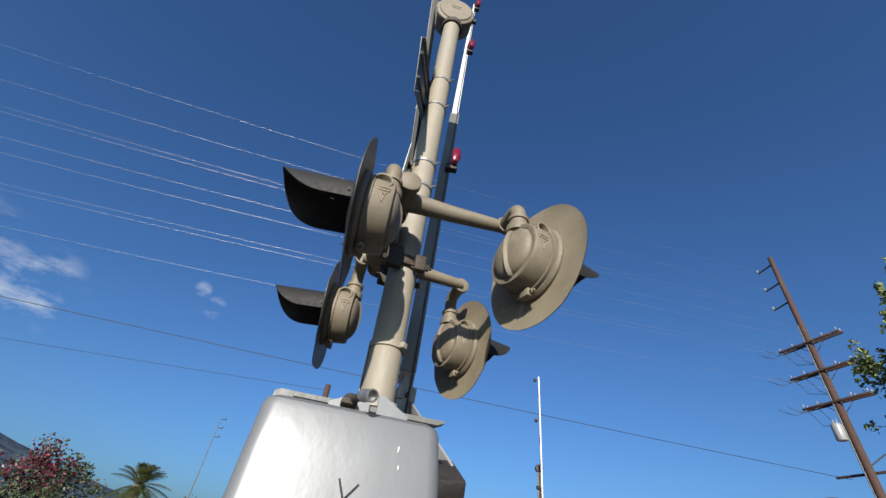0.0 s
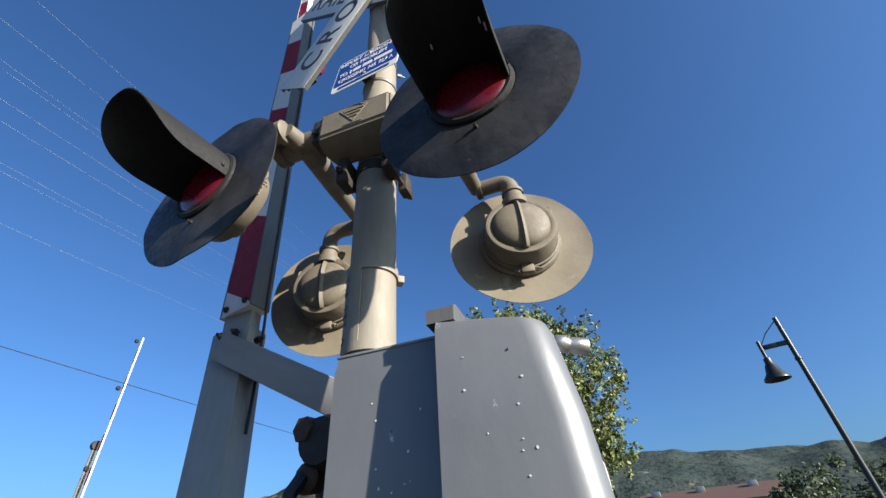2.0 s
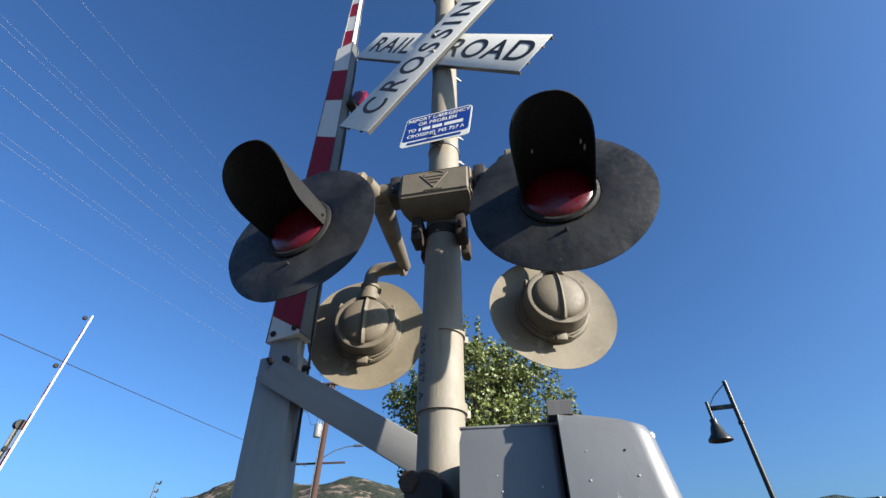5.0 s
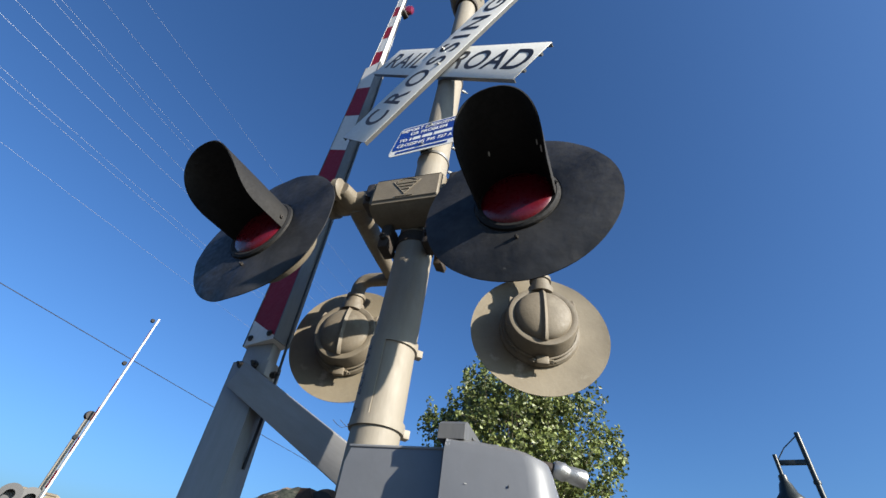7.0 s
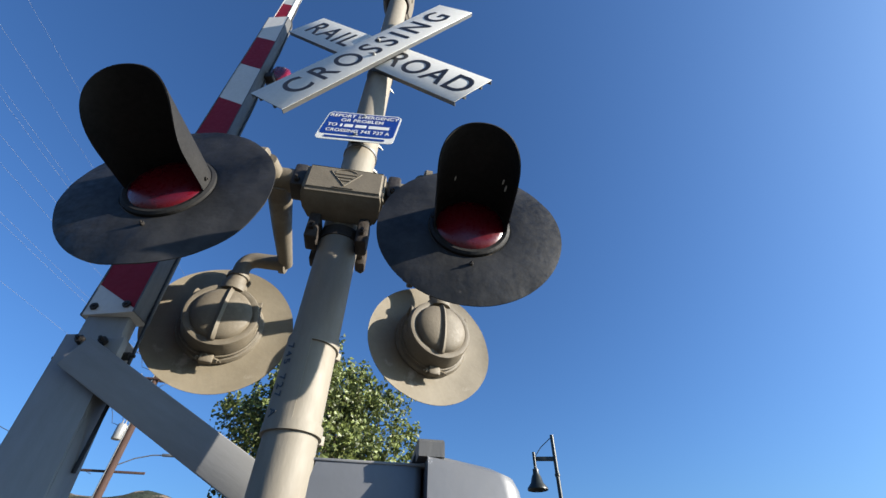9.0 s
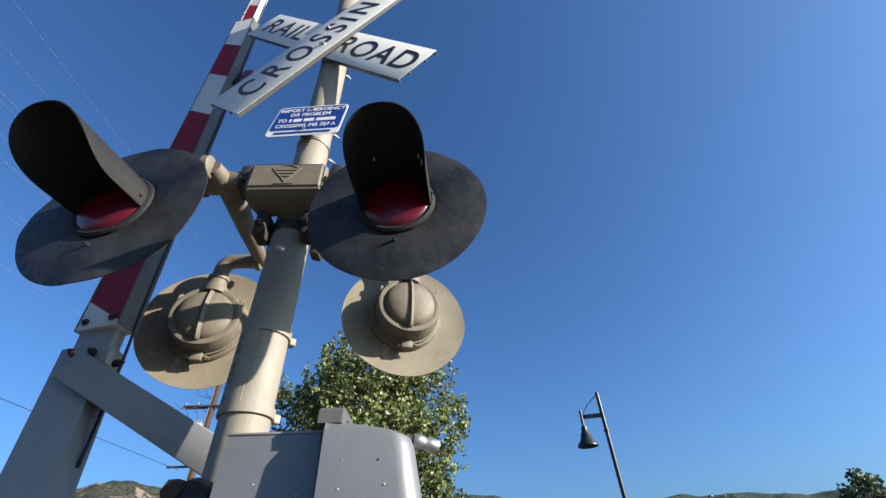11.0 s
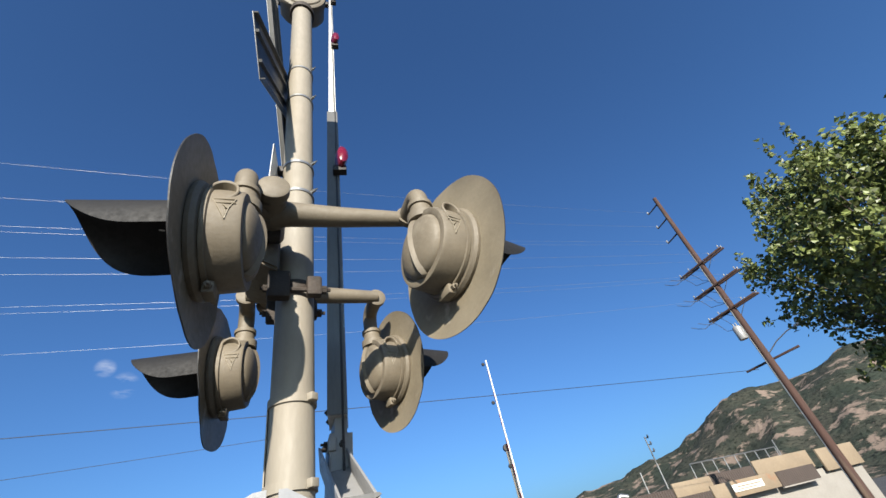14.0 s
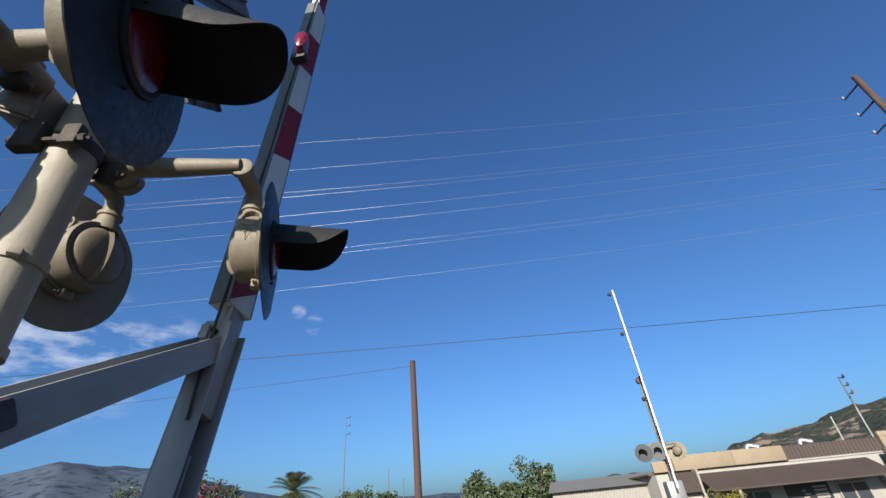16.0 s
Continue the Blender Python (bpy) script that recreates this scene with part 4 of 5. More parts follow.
    part("brace_foot", bm, DARK, t, m=q2)
    bm = bmesh.new()
    bolt(bm, (0.02, -0.030, ln * 0.72), (0, -1, 0), 0.010, 0.02)
    part("brace_bolt", bm, DARK, t, m=q2)


build_mast()
build_bell()
build_crossbuck()
build_notice()
build_crossarm()
build_lights()
build_mechanism()
build_gate_arm()


# ---- street things ----
def build_lamp_post():
    t = thing("street_lamp", "dark green lamp post with hanging bell-shaped shade", "street lamp", pose(10.14, -2.40, 0, 0, 0, 0))
    bm = bmesh.new()
    lathe(bm, [(0, 0), (0.13, 0), (0.13, 0.1), (0.08, 0.3), (0.055, 0.6), (0.045, 5.07), (0, 5.08)], 20)
    lathe(bm, [(0.045, 4.13), (0.062, 4.14), (0.062, 4.19), (0.045, 4.20)], 20)
    part("post", bm, GREENPOST, t)
    bm = bmesh.new()
    box(bm, -0.02, 0.02, 0.03, 0.52, 4.47, 4.57, 0.01)
    part("arm", bm, GREENPOST, t)
    bm = bmesh.new()
    tube(bm, ((0, 0.03, 5.01), (0, 0.30, 4.79), (0, 0.48, 4.56)), 0.010, 6)
    part("stay", bm, GREENPOST, t)
    bm = bmesh.new()
    lathe(bm, [(0, 4.67), (0.035, 4.67), (0.035, 4.31), (0.07, 4.29), (0.075, 4.19), (0.11, 4.13), (0.15, 3.99), (0.235, 3.89), (0.24, 3.85), (0.225, 3.86), (0.13, 3.97), (0, 4.06)], 28, m=pose(0, 0.5, 0))
    part("shade", bm, GREENPOST, t, "bell-shaped dark shade")


def insulator(bm, at, h=0.28, r=0.07):
    lathe(bm, [(0, 0), (r * 0.4, 0), (r * 0.4, h * 0.3), (r, h * 0.35), (r, h * 0.55), (r * 0.6, h * 0.6), (r * 0.8, h * 0.75), (r * 0.5, h), (0, h)], 10, m=Matrix.Translation(at))


POLE = Vector((23.51, 19.8, 0))
PUL = pose(POLE.x, POLE.y, 0, 0, 0, -77)


def build_utility_pole():
    t = thing("utility_pole", "tall brown wooden utility pole with stacked crossarms", "utility pole", PUL)
    bm = bmesh.new()
    lathe(bm, [(0, LOW), (0.24, LOW), (0.14, 21.25), (0, 21.3)], 18)
    part("pole", bm, WOOD, t)
    for k, z in enumerate((20.7, 19.2, 17.7)):
        bm = bmesh.new()
        tube(bm, ((-0.1, 0, z), (-1.15, 0, z - 0.12)), [0.06, 0.045], 8)
        part("standoff", bm, DARK, t)
        bm = bmesh.new()
        insulator(bm, (-1.15, 0, z - 0.12))
        part("insulator", bm, CERAMIC, t)
    for z, half, slope in ((14.75, 1.8, 0.0), (12.97, 1.8, 0.0), (11.18, 1.8, 0.0), (7.63, 1.75, 0.0)):
        for side in (-1, 1) if z > 8 else (1,):
            bm = bmesh.new()
            box(bm, -half, half, side * 0.17 - 0.05, side * 0.17 + 0.05, z - 0.06, z + 0.06, 0.01)
            arm = part("crossarm", bm, WOOD, t)
            if z > 8:
                for x in (-1.7, -0.9, 0.9, 1.7):
                    bm = bmesh.new()
                    insulator(bm, (x, side * 0.17, z + 0.06), 0.20, 0.05)
                    part("insulator", bm, CERAMIC, arm)
        if z > 8:
            bm = bmesh.new()
            for x in (-1.7, -1.1):
                pts = [(x, 0.1, z), (x - 0.5, -0.3, z - 0.25), (x - 0.8, -0.5, z - 0.1), (x - 1.1, -0.7, z + 0.15)]
                tube(bm, pts, 0.02, 5)
                tube(bm, ((x, 0, z - 0.05), (x + 0.3, 0, z - 0.55), (x + 0.5, 0, z - 1.0), (-0.15, 0, z - 1.3)), 0.016, 5)
            part("jumper_wires", bm, CABLE, t)
    for z in (14.75, 12.97, 11.18):
        bm = bmesh.new()
        for s in (-1, 1):
            tube(bm, ((s * 0.7, 0.17, z - 0.05), (0, 0.17, z - 0.65)), 0.022, 5)
        part("arm_brace", bm, GALV, t)
    bm = bmesh.new()
    lathe(bm, [(0, 0), (0.24, 0), (0.26, 0.05), (0.26, 0.75), (0.22, 0.85), (0, 0.88)], 20, m=pose(-0.42, -0.25, 9.2))
    lathe(bm, [(0, 0), (0.05, 0), (0.03, 0.25), (0, 0.25)], 8, m=pose(-0.5, -0.25, 10.05))
    lathe(bm, [(0, 0), (0.05, 0), (0.03, 0.25), (0, 0.25)], 8, m=pose(-0.32, -0.25, 10.05))
    part("transformer", bm, CERAMIC, t, "pale grey can transformer")
    bm = bmesh.new()
    tube(bm, ((-0.16, -0.16, LOW), (-0.15, -0.15, 9.4), (-0.12, -0.12, 16)), 0.04, 8)
    part("riser_conduit", bm, GALV, t)
    bm = bmesh.new()
    tube(bm, ((0.1, 0, 7.9), (0.9, 0.1, 8.35), (1.7, 0.2, 8.6), (2.3, 0.25, 8.65)), 0.035, 8)
    part("lamp_arm", bm, GALV, t)
    bm = bmesh.new()
    box(bm, 2.2, 2.9, 0.13, 0.37, 8.58, 8.72, 0.05)
    part("lamp_head", bm, GALV, t)


def wire_points(a, b, sag, n=40):
    a, b = Vector(a), Vector(b)
    return [a.lerp(b, i / n) - Vector((0, 0, 4 * sag * (i / n) * (1 - i / n))) for i in range(n + 1)]


def build_wires():
    runs = []
    for x, z, end in ((-1.15, 20.8, 22.9), (-1.15, 19.3, 19.9), (-1.15, 17.8, 18.1), (-1.15, 17.5, 17.75), (0.9, 15.0, 15.9), (0.9, 14.38, 14.9), (0.9, 13.25, 13.1),
                      (0.9, 13.0, 12.8), (0.9, 11.46, 11.1)):
        runs.append((PUL @ Vector((x, 0, z)), Vector((-52, 7.0, end)), 1.2))
    for a, b, sag in runs:
        bm = bmesh.new()
        tube(bm, wire_points(a, b, sag), 0.0035, 5)
        tagged(part("overhead_wire", bm, WIRE), "thin pale overhead wire strung to the pole", "wire", group="overhead wires")
    bm = bmesh.new()
    tube(bm, wire_points(PUL @ Vector((-0.9, 0, 7.43)), (-52, 11.3, 10.1), 0.35), 0.014, 6)
    tagged(part("overhead_cable", bm, CABLE), "dark telephone cable strung to the tall pole", "cable", group="overhead wires")
    bm = bmesh.new()
    tube(bm, wire_points((-3.8, 18.0, 7.35), (-52, 13.3, 7.6), 0.3), 0.009, 6)
    tagged(part("overhead_cable", bm, CABLE), "thin dark cable to the short wooden pole", "cable", group="overhead wires")


def build_wood_pole(x, y, h, r, lean, label, mat=None):
    t = thing("wooden_pole", label, "pole", pose(x, y, 0, 0, lean, 0))
    bm = bmesh.new()
    lathe(bm, [(0, LOW), (r * 1.25, LOW), (r, h), (0, h + 0.03)], 14)
    part("shaft", bm, mat or GREYWOOD, t)
    return t


def build_thin_pole(x, y, h, r, arms, label):
    t = thing("tall_pole", label, "pole", pose(x, y, 0, 0, 0, 0))
    bm = bmesh.new()
    lathe(bm, [(0, LOW), (r, LOW), (r * 0.6, h), (0, h)], 12)
    part("shaft", bm, SIGNBACK, t)
    for k in range(arms):
        z = h - 0.1 - k * h * 0.075
        bm = bmesh.new()
        tube(bm, ((0, 0, z), (h * 0.045, 0, z - 0.05)), r * 0.45, 6)
        lathe(bm, [(0, 0), (r, 0), (r * 0.6, r * 2.5), (0, r * 2.5)], 8, m=pose(h * 0.045, 0, z))
        part("side_arm", bm, DARK, t)


def leaf_cloud(bm, centre, radius, count, size, rng, shape=(1, 1, 1), skip=0.0):
    """Small folded leaves scattered through a clump."""
    for _ in range(count):
        d = Vector((rng.gauss(0, 1), rng.gauss(0, 1), rng.gauss(0, 1))).normalized() * (rng.random() ** 0.45) * radius
        p = Vector(centre) + Vector((d.x * shape[0], d.y * shape[1], d.z * shape[2]))
        s = size * rng.uniform(0.65, 1.25)
        m = Euler((rng.uniform(0, 6.3), rng.uniform(0, 6.3), rng.uniform(0, 6.3))).to_matrix()
        tip, left, right, stem = (p + m @ Vector(v) for v in ((0, s, 0), (-s * 0.55, 0.1 * s, s * 0.18), (s * 0.55, 0.1 * s, s * 0.18), (0, -s * 0.5, 0)))
        a, b, c, e = (bm.verts.new(v) for v in (stem, right, tip, left))
        bm.faces.new((a, b, c))
        bm.faces.new((a, c, e))


def build_shrub(name, x, y, z, rx, ry, rz, label, mat, seed, size, count, category="shrub"):
    rng = random.Random(seed)
    t = thing(name, label, category, pose(x, y, 0))
    bm = bmesh.new()
    for k in range(5):
        a = rng.uniform(0, 6.28)
        tube(bm, ((0, 0, LOW - 0.05), (rx * 0.3 * math.cos(a), ry * 0.3 * math.sin(a), z * 0.7), (rx * 0.7 * math.cos(a), ry * 0.7 * math.sin(a), z + rz * 0.5)), [0.09, 0.06, 0.02], 6)
    part("stems", bm, BARK, t)
    bm = bmesh.new()
    for k in range(46):
        d = Vector((rng.gauss(0, 1), rng.gauss(0, 1), rng.gauss(0, 1))).normalized() * rng.uniform(0.45, 1.0)
        leaf_cloud(bm, (d.x * rx, d.y * ry, z + d.z * rz), min(rx, rz) * 0.34 * rng.uniform(0.6, 1.3), count // 46, size, rng)
    if isinstance(mat, tuple):
        finish(bm, 0)
        for f in bm.faces:
            f.material_index = 1 if noise.noise(f.calc_center_median() * 0.5) + rng.uniform(-0.25, 0.25) > 0.12 else 0
    part("crown", bm, mat, t, smooth=0)


def build_palm(x, y, h, r, label, seed):
    rng = random.Random(seed)
    t = thing("palm_tree", label, "palm", pose(x, y, 0))
    bm = bmesh.new()
    tube(bm, ((0, 0, LOW - 0.1), (0.05, 0, h * 0.5), (0, 0, h)), [0.32, 0.26, 0.34], 12)
    part("trunk", bm, BARK, t)
    for k in range(44):
        az = rng.uniform(0, 6.28)
        el = rng.uniform(-0.5, 1.45)
        d = Vector((math.cos(az) * math.cos(el), math.sin(az) * math.cos(el), math.sin(el)))
        side = Vector((-math.sin(az), math.cos(az), 0))
        bm = bmesh.new()
        pts = [Vector((0, 0, h)) + d * r * s - Vector((0, 0, 0.42 * r * s * s)) for s in (i / 9 for i in range(10))]
        for i in range(1, 10):
            along = (pts[i] - pts[i - 1])
            for sgn in (-1, 1):
                for q in (0.0, 0.5):
                    p = pts[i - 1].lerp(pts[i], q)
                    wlen = 0.26 * r * math.sin(math.pi * min(0.97, (i + q) / 10.2))
                    tip = p + sgn * side * wlen + along.normalized() * wlen * 0.5 - Vector((0, 0, wlen * 0.35))
                    bm.faces.new([bm.verts.new(v) for v in (p, p + along * 0.30, tip)])
        tube(bm, pts, 0.025, 4)
        part("frond", bm, FROND, t, smooth=0)


def corrugated(bm, x0, x1, z0, z1, y, pitch=0.2, depth=0.05, m=None):
    n = max(2, int(abs(x1 - x0) / pitch * 4))
    prof = (0.0, 0.0, depth, depth)
    cols = []
    for i in range(n + 1):
        x = x0 + (x1 - x0) * i / n
        cols.append((bm.verts.new((x, y - prof[i % 4], z0)), bm.verts.new((x, y - prof[i % 4], z1))))
    for a, b in zip(cols, cols[1:]):
        bm.faces.new((a[0], b[0], b[1], a[1]))
    return bm


def build_store():
    """The long low store across the tracks: its front runs along x in its own frame, and faces -y."""
    stucco = material("beige_fascia_panel", (0.33, 0.255, 0.17), 0.8, 0.0, (0.26, 0.20, 0.135), 0.8, 0.7, 0.1, 30, (0.40, 0.16, 0.07), 0.5, (0.60, 0.72))
    brown = material("brown_metal_roof", (0.07, 0.048, 0.038), 0.7, 0.0, (0.052, 0.036, 0.029), 1.2, 0.7)
    pale = material("pale_wall_paint", (0.38, 0.355, 0.315), 0.8, 0.0, (0.31, 0.285, 0.25), 0.9, 0.6)
    glass = material("dark_window_glass", (0.05, 0.06, 0.07), 0.08, 0.0, (0.07, 0.08, 0.09), 1.0, 0.5)
    door = material("dark_doorway", (0.025, 0.025, 0.028), 0.5)
    t = thing("store_building", "long low store with brown awning and beige panels", "building", pose(9.0, 28.7, LOW, 0, 0, 8))
    bm = bmesh.new()
    box(bm, -1.5, 31, 0.0, 9, -0.2, 3.3, 0.02)
    part("wall", bm, pale, t)
    bm = bmesh.new()
    box(bm, -1.7, 31.2, 0.6, 9.2, 3.3, 3.42, 0.02)
    part("roof", bm, brown, t)
    # sloping plain awning
    bm = bmesh.new()
    vs = [bm.verts.new(p) for x in (0.7, 10.4) for p in ((x, -1.5, 2.32), (x, 0.3, 3.34), (x, 0.3, 3.26), (x, -1.5, 2.24))]
    for k in range(4):
        bm.faces.new((vs[k], vs[(k + 1) % 4], vs[4 + (k + 1) % 4], vs[4 + k]))
    bm.faces.new(vs[:4])
    bm.faces.new(vs[4:])
    part("awning", bm, brown, t, smooth=0)
    bm = bmesh.new()
    corrugated(bm, -0.8, 0.55, 2.3, 3.3, -0.45, 0.14, 0.04)
    box(bm, -0.8, 0.55, -0.44, 0.0, 2.3, 3.3)
    part("ribbed_panel", bm, brown, t, smooth=0)
    bm = bmesh.new()
    box(bm, 0.57, 0.68, -0.52, 0.0, 2.25, 3.4)
    part("trim_board", bm, pale, t)
    for x0, x1, y, z0, z1 in ((-1.4, -0.2, 0.30, 3.42, 4.0), (-0.18, 3.3, 0.26, 3.42, 4.2), (3.32, 6.3, 0.28, 3.42, 4.2), (12.0, 15.6, 0.26, 3.42, 4.42), (20.2, 26.4, 0.26, 3.5, 4.75), (14.2, 20.6, -0.75, 2.75, 3.75), (26.5, 31, -0.4, 3.0, 4.6)):
        bm = bmesh.new()
        box(bm, x0, x1, y, y + 0.16, z0, z1, 0.02)
        part("fascia_panel", bm, stucco, t)
    for x0, x1, y, z0, z1 in ((6.35, 11.95, 0.36, 3.42, 4.15), (15.65, 20.1, 0.40, 3.6, 4.5), (11.0, 14.1, -0.70, 2.6, 3.5), (20.7, 24.8, -0.72, 2.7, 3.7)):
        bm = bmesh.new()
        corrugated(bm, x0, x1, z0, z1, y, 0.22)
        box(bm, x0, x1, y + 0.01, y + 0.1, z0, z1)
        part("ribbed_parapet", bm, brown, t, smooth=0)
        bm = bmesh.new()
        box(bm, x0, x1, y - 0.08, y + 0.12, z0 - 0.09, z0 - 0.005, 0.01)
        part("parapet_sill", bm, pale, t)
    for x0, x1 in ((2.4, 4.4), (8.0, 9.7), (13.0, 14.8), (17.5, 19.5)):
        bm = bmesh.new()
        for a, b, c, d in ((x0, x1, 0.95, 1.03), (x0, x1, 2.02, 2.10), (x0, x0 + 0.08, 1.03, 2.02), (x1 - 0.08, x1, 1.03, 2.02), ((x0 + x1) / 2 - 0.04, (x0 + x1) / 2 + 0.04, 1.03, 2.02)):
            box(bm, a, b, -0.08, -0.003, c, d)
        win = part("window", bm, pale, t)
        bm = bmesh.new()
        box(bm, x0 + 0.08, x1 - 0.08, -0.03, -0.004, 1.03, 2.02)
        part("pane", bm, glass, win)
    bm = bmesh.new()
    box(bm, 5.2, 7.6, -0.05, -0.004, 0, 2.25)
    dw = part("doorway", bm, door, t)
    for z in (1.45, 1.62, 1.79, 1.96):
        bm = bmesh.new()
        box(bm, 6.7, 7.4, -0.09, -0.052, z, z + 0.10)
        part("notice_board", bm, pale, dw)
    for k, (x0, x1) in enumerate(((6.0, 6.3), (6.15, 6.45), (6.05, 6.25))):
        bm = bmesh.new()
        box(bm, x0, x1, -0.09, -0.052, 1.5 + 0.16 * k, 1.58 + 0.16 * k)
        part("lettering_bar", bm, pale, dw)
    bm = bmesh.new()
    corrugated(bm, 10.5, 12.6, 0.6, 2.3, -0.3, 0.2, 0.04)
    box(bm, 10.5, 12.6, -0.29, -0.004, 0.0, 2.3)
    part("ribbed_wall", bm, pale, t, smooth=0)
    for x in (2.0, 10.3):
        bm = bmesh.new()
        box(bm, x, x + 0.12, -1.45, -1.33, 0, 2.3, 0.01)
        part("awning_post", bm, pale, t)
    bm = bmesh.new()
    box(bm, 16.0, 19.0, -0.80, -0.755, 3.05, 3.5, 0.01)
    board = part("name_board", bm, SIGNWHITE, t)
    for z0, z1, x1 in ((3.30, 3.38, 18.7), (3.15, 3.21, 18.3)):
        bm = bmesh.new()
        box(bm, 16.4, x1, -0.815, -0.802, z0, z1)
        part("lettering_bar", bm, stucco, board)
    for x in (5.3, 8.6):
        bm = bmesh.new()
        tube(bm, bend((x, 2.0, 3.4), (x, 2.0, 4.5), (x + 0.6, 1.8, 4.3), 0.25), 0.17, 12)
        part("roof_vent", bm, GALV, t)
    # steel frame standing on the roof
    for k in range(9):
        bm = bmesh.new()
        tube(bm, ((17.5 + 1.25 * k, 3.5, 3.4), (17.5 + 1.25 * k, 3.5, 5.7)), 0.045, 6)
        part("frame_post", bm, GALV, t)
    bm = bmesh.new()
    tube(bm, ((17.5, 3.5, 5.7), (27.5, 3.5, 5.7)), 0.045, 6)
    part("frame_rail", bm, GALV, t)
    for x, h in ((13.2, 5.9), (15.2, 6.3), (29, 6.4)):
        bm = bmesh.new()
        tube(bm, ((x, 4.5, 3.4), (x, 4.5, h)), 0.05, 6)
        part("roof_mast", bm, GALV, t)

    w = thing("warehouse", "long pale metal warehouse with low grey roof", "building", pose(2.0, 30.6, LOW, 0, 0, -3))
    bm = bmesh.new()
    corrugated(bm, -0.4, 6.3, 0, 3.0, 0.0, 0.16, 0.03)
    box(bm, -0.4, 6.3, 0.02, 10, -0.1, 3.0)
    part("wall", bm, pale, w, smooth=0)
    bm = bmesh.new()
    grey = material("grey_sheet_roof", (0.24, 0.22, 0.19), 0.7, 0.1, (0.19, 0.17, 0.15), 0.8, 0.6)
    vs = [bm.verts.new(p) for p in ((-0.6, -0.4, 2.98), (6.5, -0.4, 2.98), (6.5, 5, 3.75), (-0.6, 5, 3.75), (-0.6, 10.4, 2.98), (6.5, 10.4, 2.98))]
    for f in ((0, 1, 2, 3), (3, 2, 5, 4), (0, 3, 4), (1, 5, 2), (0, 4, 5, 1)):
        bm.faces.new([vs[k] for k in f])
    part("roof", bm, grey, w, smooth=0)


def build_house():
    tile = material("red_roof_tiles", (0.15, 0.080, 0.060), 0.8, 0.0, (0.11, 0.058, 0.045), 1.5, 0.7, 0.4, 6)
    wall = material("cream_house_wall", (0.55, 0.48, 0.38), 0.85, 0.0, (0.46, 0.40, 0.31), 0.8, 0.6)
    t = thing("house", "long cream house with red-brown tiled roof", "house", pose(61, 3.2, LOW, 0, 0, 2))
    bm = bmesh.new()
    box(bm, 0, 9, -7, 7.5, -0.2, 5.4, 0.02)
    part("wall", bm, wall, t)
    bm = bmesh.new()
    vs = [bm.verts.new(p) for p in ((-0.8, -7.6, 5.3), (-0.8, 8.1, 5.3), (4.5, 8.1, 7.0), (4.5, -7.6, 7.0), (9.8, -7.6, 5.3), (9.8, 8.1, 5.3))]
    for f in ((0, 1, 2, 3), (3, 2, 5, 4), (0, 3, 4), (1, 5, 2), (0, 4, 5, 1)):
        bm.faces.new([vs[i] for i in f])
    part("roof", bm, tile, t, smooth=0)
    for y in (-5, 0.5, 5.5):
        bm = bmesh.new()
        box(bm, 3.0, 3.6, y, y + 1.0, 6.4, 7.15, 0.08)
        part("skylight", bm, GALV, t)
    for y in (-5.5, -2.5, 1.0, 4.5):
        bm = bmesh.new()
        box(bm, -0.05, 0.02, y, y + 1.4, 2.2, 3.6, 0.01)
        part("window", bm, DARK, t)


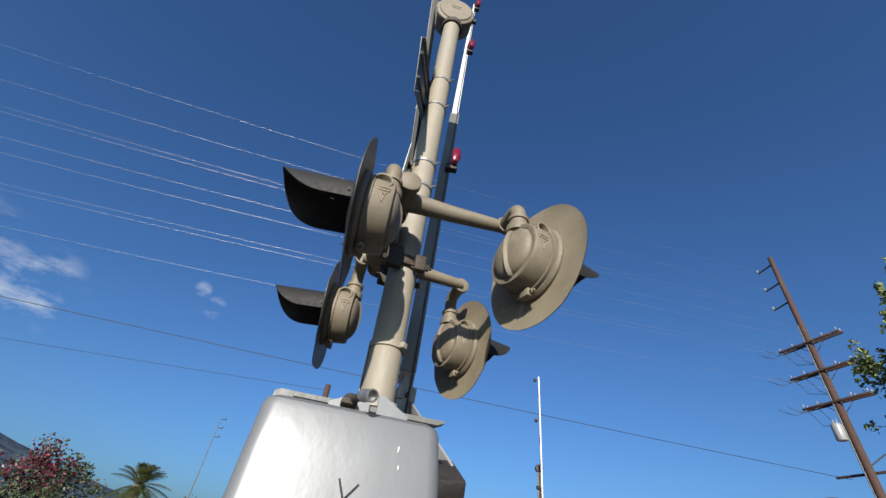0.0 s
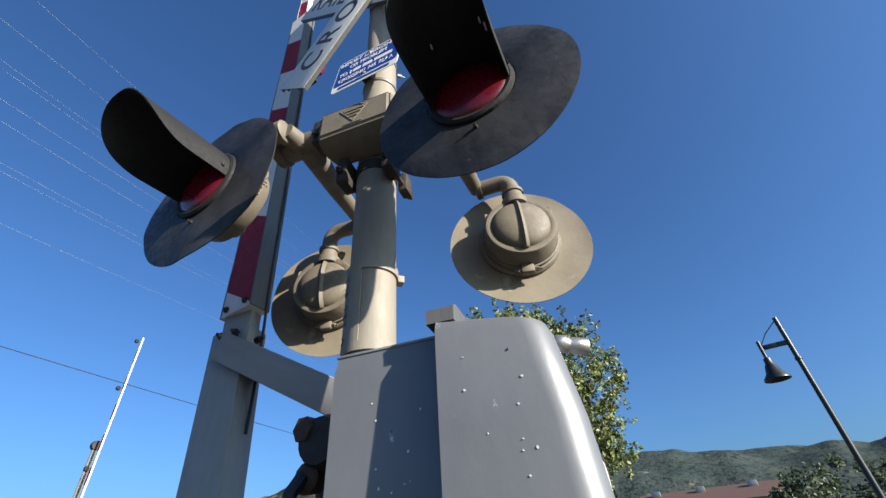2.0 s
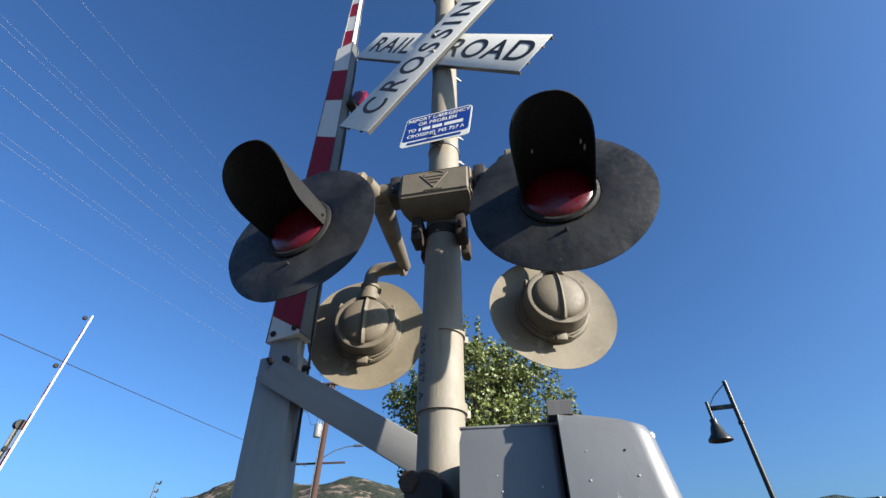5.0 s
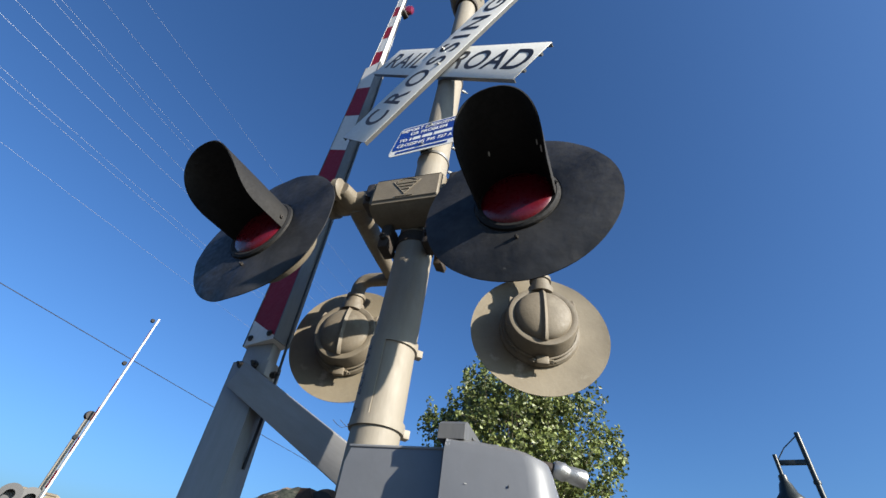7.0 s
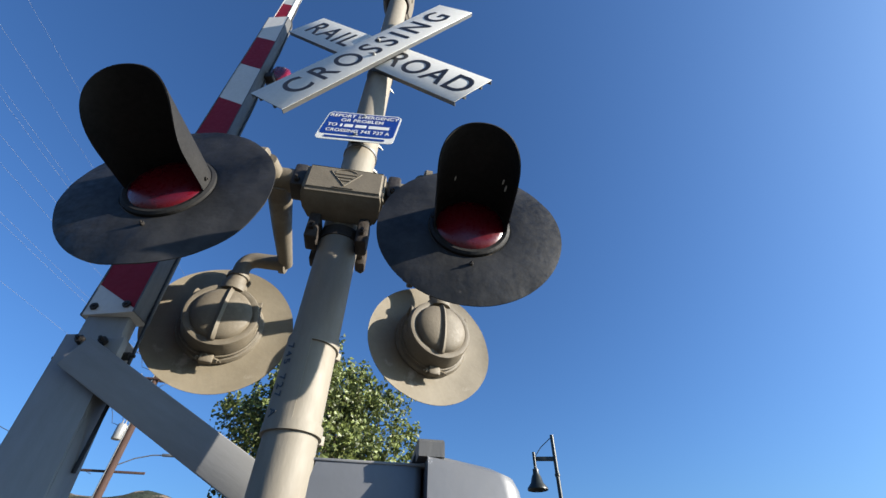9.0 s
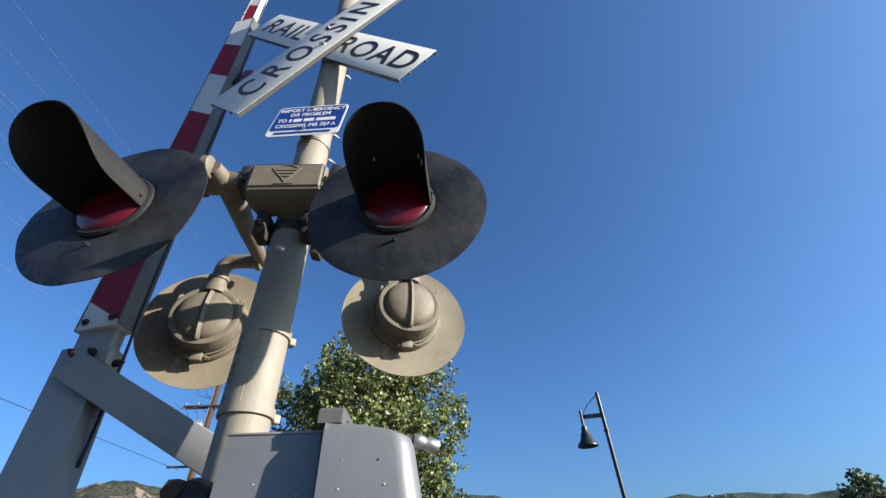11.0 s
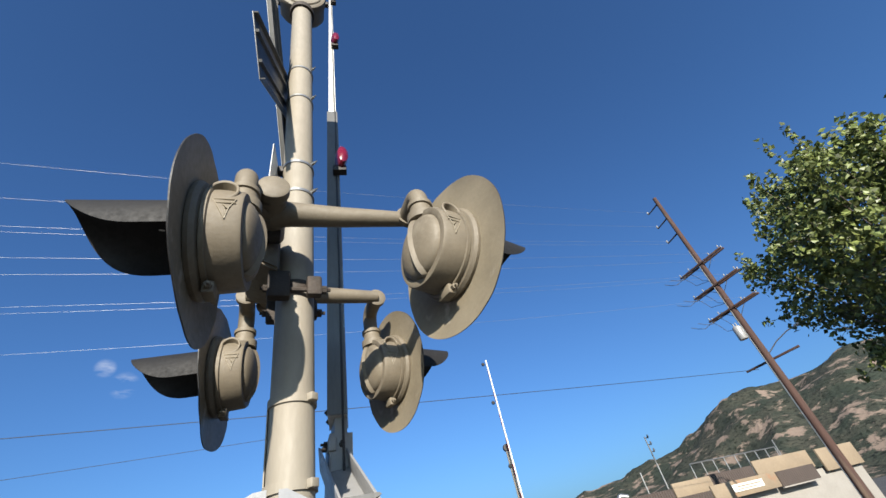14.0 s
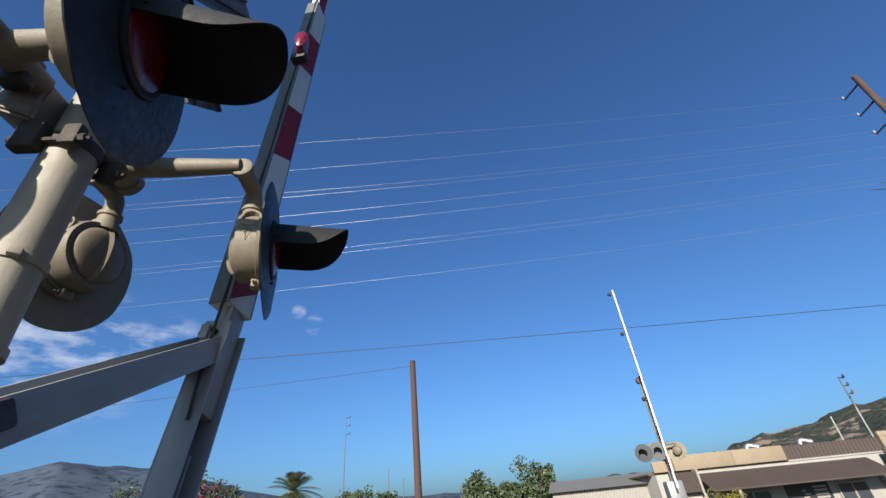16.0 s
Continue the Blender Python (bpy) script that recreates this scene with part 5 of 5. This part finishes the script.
def build_far_signal():
    """The signal across the road, seen from behind: same make, its arm raised too."""
    t = thing("far_crossing_signal", "far crossing signal with raised striped gate arm", "crossing signal", pose(4.84, 14.45, 0, 0, 0, 0))
    bm = bmesh.new()
    lathe(bm, [(0, 0), (0.16, 0), (0.16, 0.05), (0.06, 0.3), (0.057, 4.5), (0, 4.5)], 16)
    part("mast", bm, MAST, t)
    bm = bmesh.new()
    lathe(bm, [(0, -0.07), (0.12, -0.07), (0.13, 0), (0.12, 0.07), (0, 0.07)], 18, "y", pose(0, 0, 4.62))
    part("bell", bm, DARK, t)
    bm = bmesh.new()
    tube(bm, ((-0.6, 0.05, 2.68), (0.45, 0.05, 2.68)), 0.035, 10)
    box(bm, -0.12, 0.12, -0.12, 0.12, 2.6, 2.74, 0.02)
    part("crossarm", bm, TAN, t)
    for x, y, rot in ((-0.62, -0.22, 160), (-0.22, -0.30, 165), (0.48, 0.25, -30), (0.1, 0.4, -20)):
        m = pose(x, y, 2.48, 0, 0, rot)
        bm = bmesh.new()
        lathe(bm, [(0.0, 0.0), (0.25, 0.0), (0.25, -0.006), (0.0, -0.006)], 28, "y", m)
        finish(bm)
        front = m.to_3x3() @ Vector((0, 1, 0))
        for f in bm.faces:
            f.material_index = 1 if f.normal.dot(front) < -0.3 else 0
        head = part("light_head", bm, (BLACK if rot < 0 else INK, BRIM if rot < 0 else INK), t)
        bm = bmesh.new()
        lathe(bm, [(0.13, -0.006), (0.12, -0.12), (0.08, -0.15), (0, -0.155)], 20, "y", m)
        part("housing", bm, TAN if rot < 0 else INK, head)
        bm = bmesh.new()
        visor_sheet(bm, 0.11, 0.27)
        bmesh.ops.transform(bm, matrix=m, verts=bm.verts)
        part("visor", bm, VISOR, head)
    bm = bmesh.new()
    box(bm, -0.25, 0.2, -0.2, 0.3, 0.9, 1.7, 0.04)
    part("mechanism", bm, SILVER, t)
    base = Vector((-0.06, -0.44, 1.5))
    tip = Vector((-0.03, -0.46, 7.74))
    for k in range(15):
        a, b = base.lerp(tip, k / 15), base.lerp(tip, (k + 1) / 15)
        w = 0.07 - 0.045 * k / 15
        bm = bmesh.new()
        box(bm, a.x - 0.02, a.x + 0.02, a.y - w, a.y + w, a.z, b.z, 0.0)
        bar = part("white_stripe", bm, WHITE, t, smooth=0)
        if k % 2:
            bm = bmesh.new()
            box(bm, a.x - 0.025, a.x - 0.0205, a.y - w * 0.95, a.y + w * 0.95, a.z, b.z, 0.0)
            part("red_stripe", bm, RED, bar, smooth=0)
    for z in (3.95, 6.1, 7.6):
        bm = bmesh.new()
        lathe(bm, [(0, -0.05), (0.055, -0.04), (0.07, 0), (0.055, 0.04), (0, 0.05)], 14, "y", pose(base.x - 0.11, base.y, z))
        part("arm_lamp", bm, VISOR, t)


build_lamp_post()
build_utility_pole()
build_wires()
build_far_signal()
build_wood_pole(-3.82, 18.1, 7.62, 0.13, 0.0, "short weathered brown wooden pole", WOOD)
build_store()
build_house()


def build_poplar(x, y, label, seed, clumps, per, size):
    """A broad-topped tree: clumps of leaves fill an uneven envelope, with upright shoots on top."""
    rng = random.Random(seed)
    env = ((2.1, 0.5), (2.6, 1.2), (3.3, 1.9), (4.2, 2.5), (5.0, 2.7), (5.7, 2.45), (6.15, 1.7), (6.5, 0.7), (6.6, 0.2))
    def reach(z):
        for (z0, r0), (z1, r1) in zip(env, env[1:]):
            if z0 <= z <= z1:
                return r0 + (r1 - r0) * (z - z0) / (z1 - z0)
        return 0.1
    t = thing("poplar_tree", label, "tree", pose(x, y, 0))
    bm = bmesh.new()
    tube(bm, ((0, 0, -0.1), (0.06, 0.03, 0.9), (0, 0.06, 1.9)), [0.17, 0.13, 0.11], 12)
    part("trunk", bm, BARK, t)
    wood, crown = bmesh.new(), bmesh.new()
    for k in range(clumps):
        z = rng.uniform(2.3, 6.35)
        az = rng.uniform(0, 2 * math.pi)
        r = reach(z) * rng.random() ** 0.42 * (1.0 + 0.34 * noise.noise((math.cos(az) * 2.1, math.sin(az) * 2.1, z * 1.1 + seed)))
        end = Vector((math.cos(az) * r, math.sin(az) * r, z))
        start = Vector((0, 0.05, min(1.9, 1.2 + rng.random())))
        mid = start.lerp(end, 0.55) + Vector((0, 0, -0.10 * r + 0.25))
        tube(wood, (start, start.lerp(mid, 0.5) + Vector((0, 0, -0.08)), mid, end), [0.035, 0.022, 0.012, 0.004], 5)
        c = rng.uniform(0.22, 0.42)
        leaf_cloud(crown, end, c, per, size, rng, (0.85, 0.85, 1.2))
        leaf_cloud(crown, end.lerp(mid, 0.3), c * 0.9, per // 3, size, rng)
        if z > 4.7 and rng.random() < 0.45:
            tip = end + Vector((0.25 * math.cos(az) * rng.random(), 0.25 * math.sin(az) * rng.random(), rng.uniform(0.35, 0.95)))
            tube(wood, (end, tip), [0.008, 0.003], 4)
            for q in (0.35, 0.7, 1.0):
                leaf_cloud(crown, end.lerp(tip, q), 0.12, 13, size, rng, (0.8, 0.8, 1.7))
        elif rng.random() < 0.35:
            tip = end + Vector((0.5 * math.cos(az), 0.5 * math.sin(az), rng.uniform(-0.35, 0.25)))
            tube(wood, (end, tip), [0.007, 0.003], 4)
            for q in (0.5, 1.0):
                leaf_cloud(crown, end.lerp(tip, q), 0.13, 11, size, rng)
    tagged(part("branchwork", wood, BARK, t), kind="stuff")
    tagged(part("crown", crown, LEAF, t, smooth=0), kind="stuff")


build_poplar(10.1, 3.5, "leafy green poplar tree with upright shoots", 11, 300, 92, 0.074)


# ---- planting and far poles ----
def polar(az, r):
    return r * math.cos(radians(az)), r * math.sin(radians(az))


build_shrub("bougainvillea", *polar(128, 19), 1.55, 3.3, 3.3, 1.85, "dark red and green flowering bougainvillea bush", (DARKLEAF, FLOWER), 3, 0.075, 9000)
build_palm(*polar(118, 36), 3.8, 2.3, "small date palm with arching fronds", 5)
for az, r, h, arms, name in ((112.7, 60, 13.6, 3, "tall thin grey pole with small side arms"), (107.5, 75, 8.4, 0, "thin dark pole beyond the far trees"), (105.8, 85, 7.6, 0, "thin dark pole beyond the far trees"),
                             (99, 90, 5.6, 0, "thin dark pole beyond the far trees"), (98, 95, 4.8, 0, "thin dark pole beyond the far trees"), (84, 60, 3.4, 1, "thin dark pole beyond the far trees")):
    build_thin_pole(*polar(az, r), h, 0.06 * r / 45, arms, name)
build_thin_pole(24.9, 37.6, 7.85, 0.09, 3, "grey steel pole with small side arms")
for az, r, h, w, seed in ((111, 55, 4.8, 3.0, 21), (107.5, 58, 4.2, 2.0, 22), (96.5, 50, 5.0, 1.6, 23), (94, 47, 3.9, 2.4, 24), (89.5, 50, 5.9, 2.2, 25), (91.5, 46, 3.6, 2.0, 26)):
    x, y = polar(az, r)
    build_shrub("tree", x, y, h * 0.55, w, w, h * 0.42, "dark green tree beyond the tracks", DARKLEAF, seed, 0.22, 2600, "tree")
for az, r, h, w, seed in ((-8, 34, 4.4, 3.4, 31), (-4, 42, 3.6, 2.2, 32), (5, 44, 3.4, 1.6, 33), (2.5, 46, 3.2, 1.4, 34), (11, 30, 3.2, 1.5, 35), (-20, 40, 5.4, 2.6, 36), (-14, 38, 4.4, 2.6, 37), (-32, 30, 4.9, 1.4, 38), (126, 40, 3.2, 2.6, 39), (136, 44, 3.4, 3.0, 40)):
    x, y = polar(az, r)
    build_shrub("tree", x, y, h * 0.55, w, w, h * 0.45, "dense green garden tree", DARKLEAF, seed, 0.16, 3600, "tree")
build_shrub("shrub", 10.1, 26.3, 0.35, 0.9, 0.8, 1.1, "yellow-green rounded bush before the store", YELLOWLEAF, 51, 0.07, 3000)
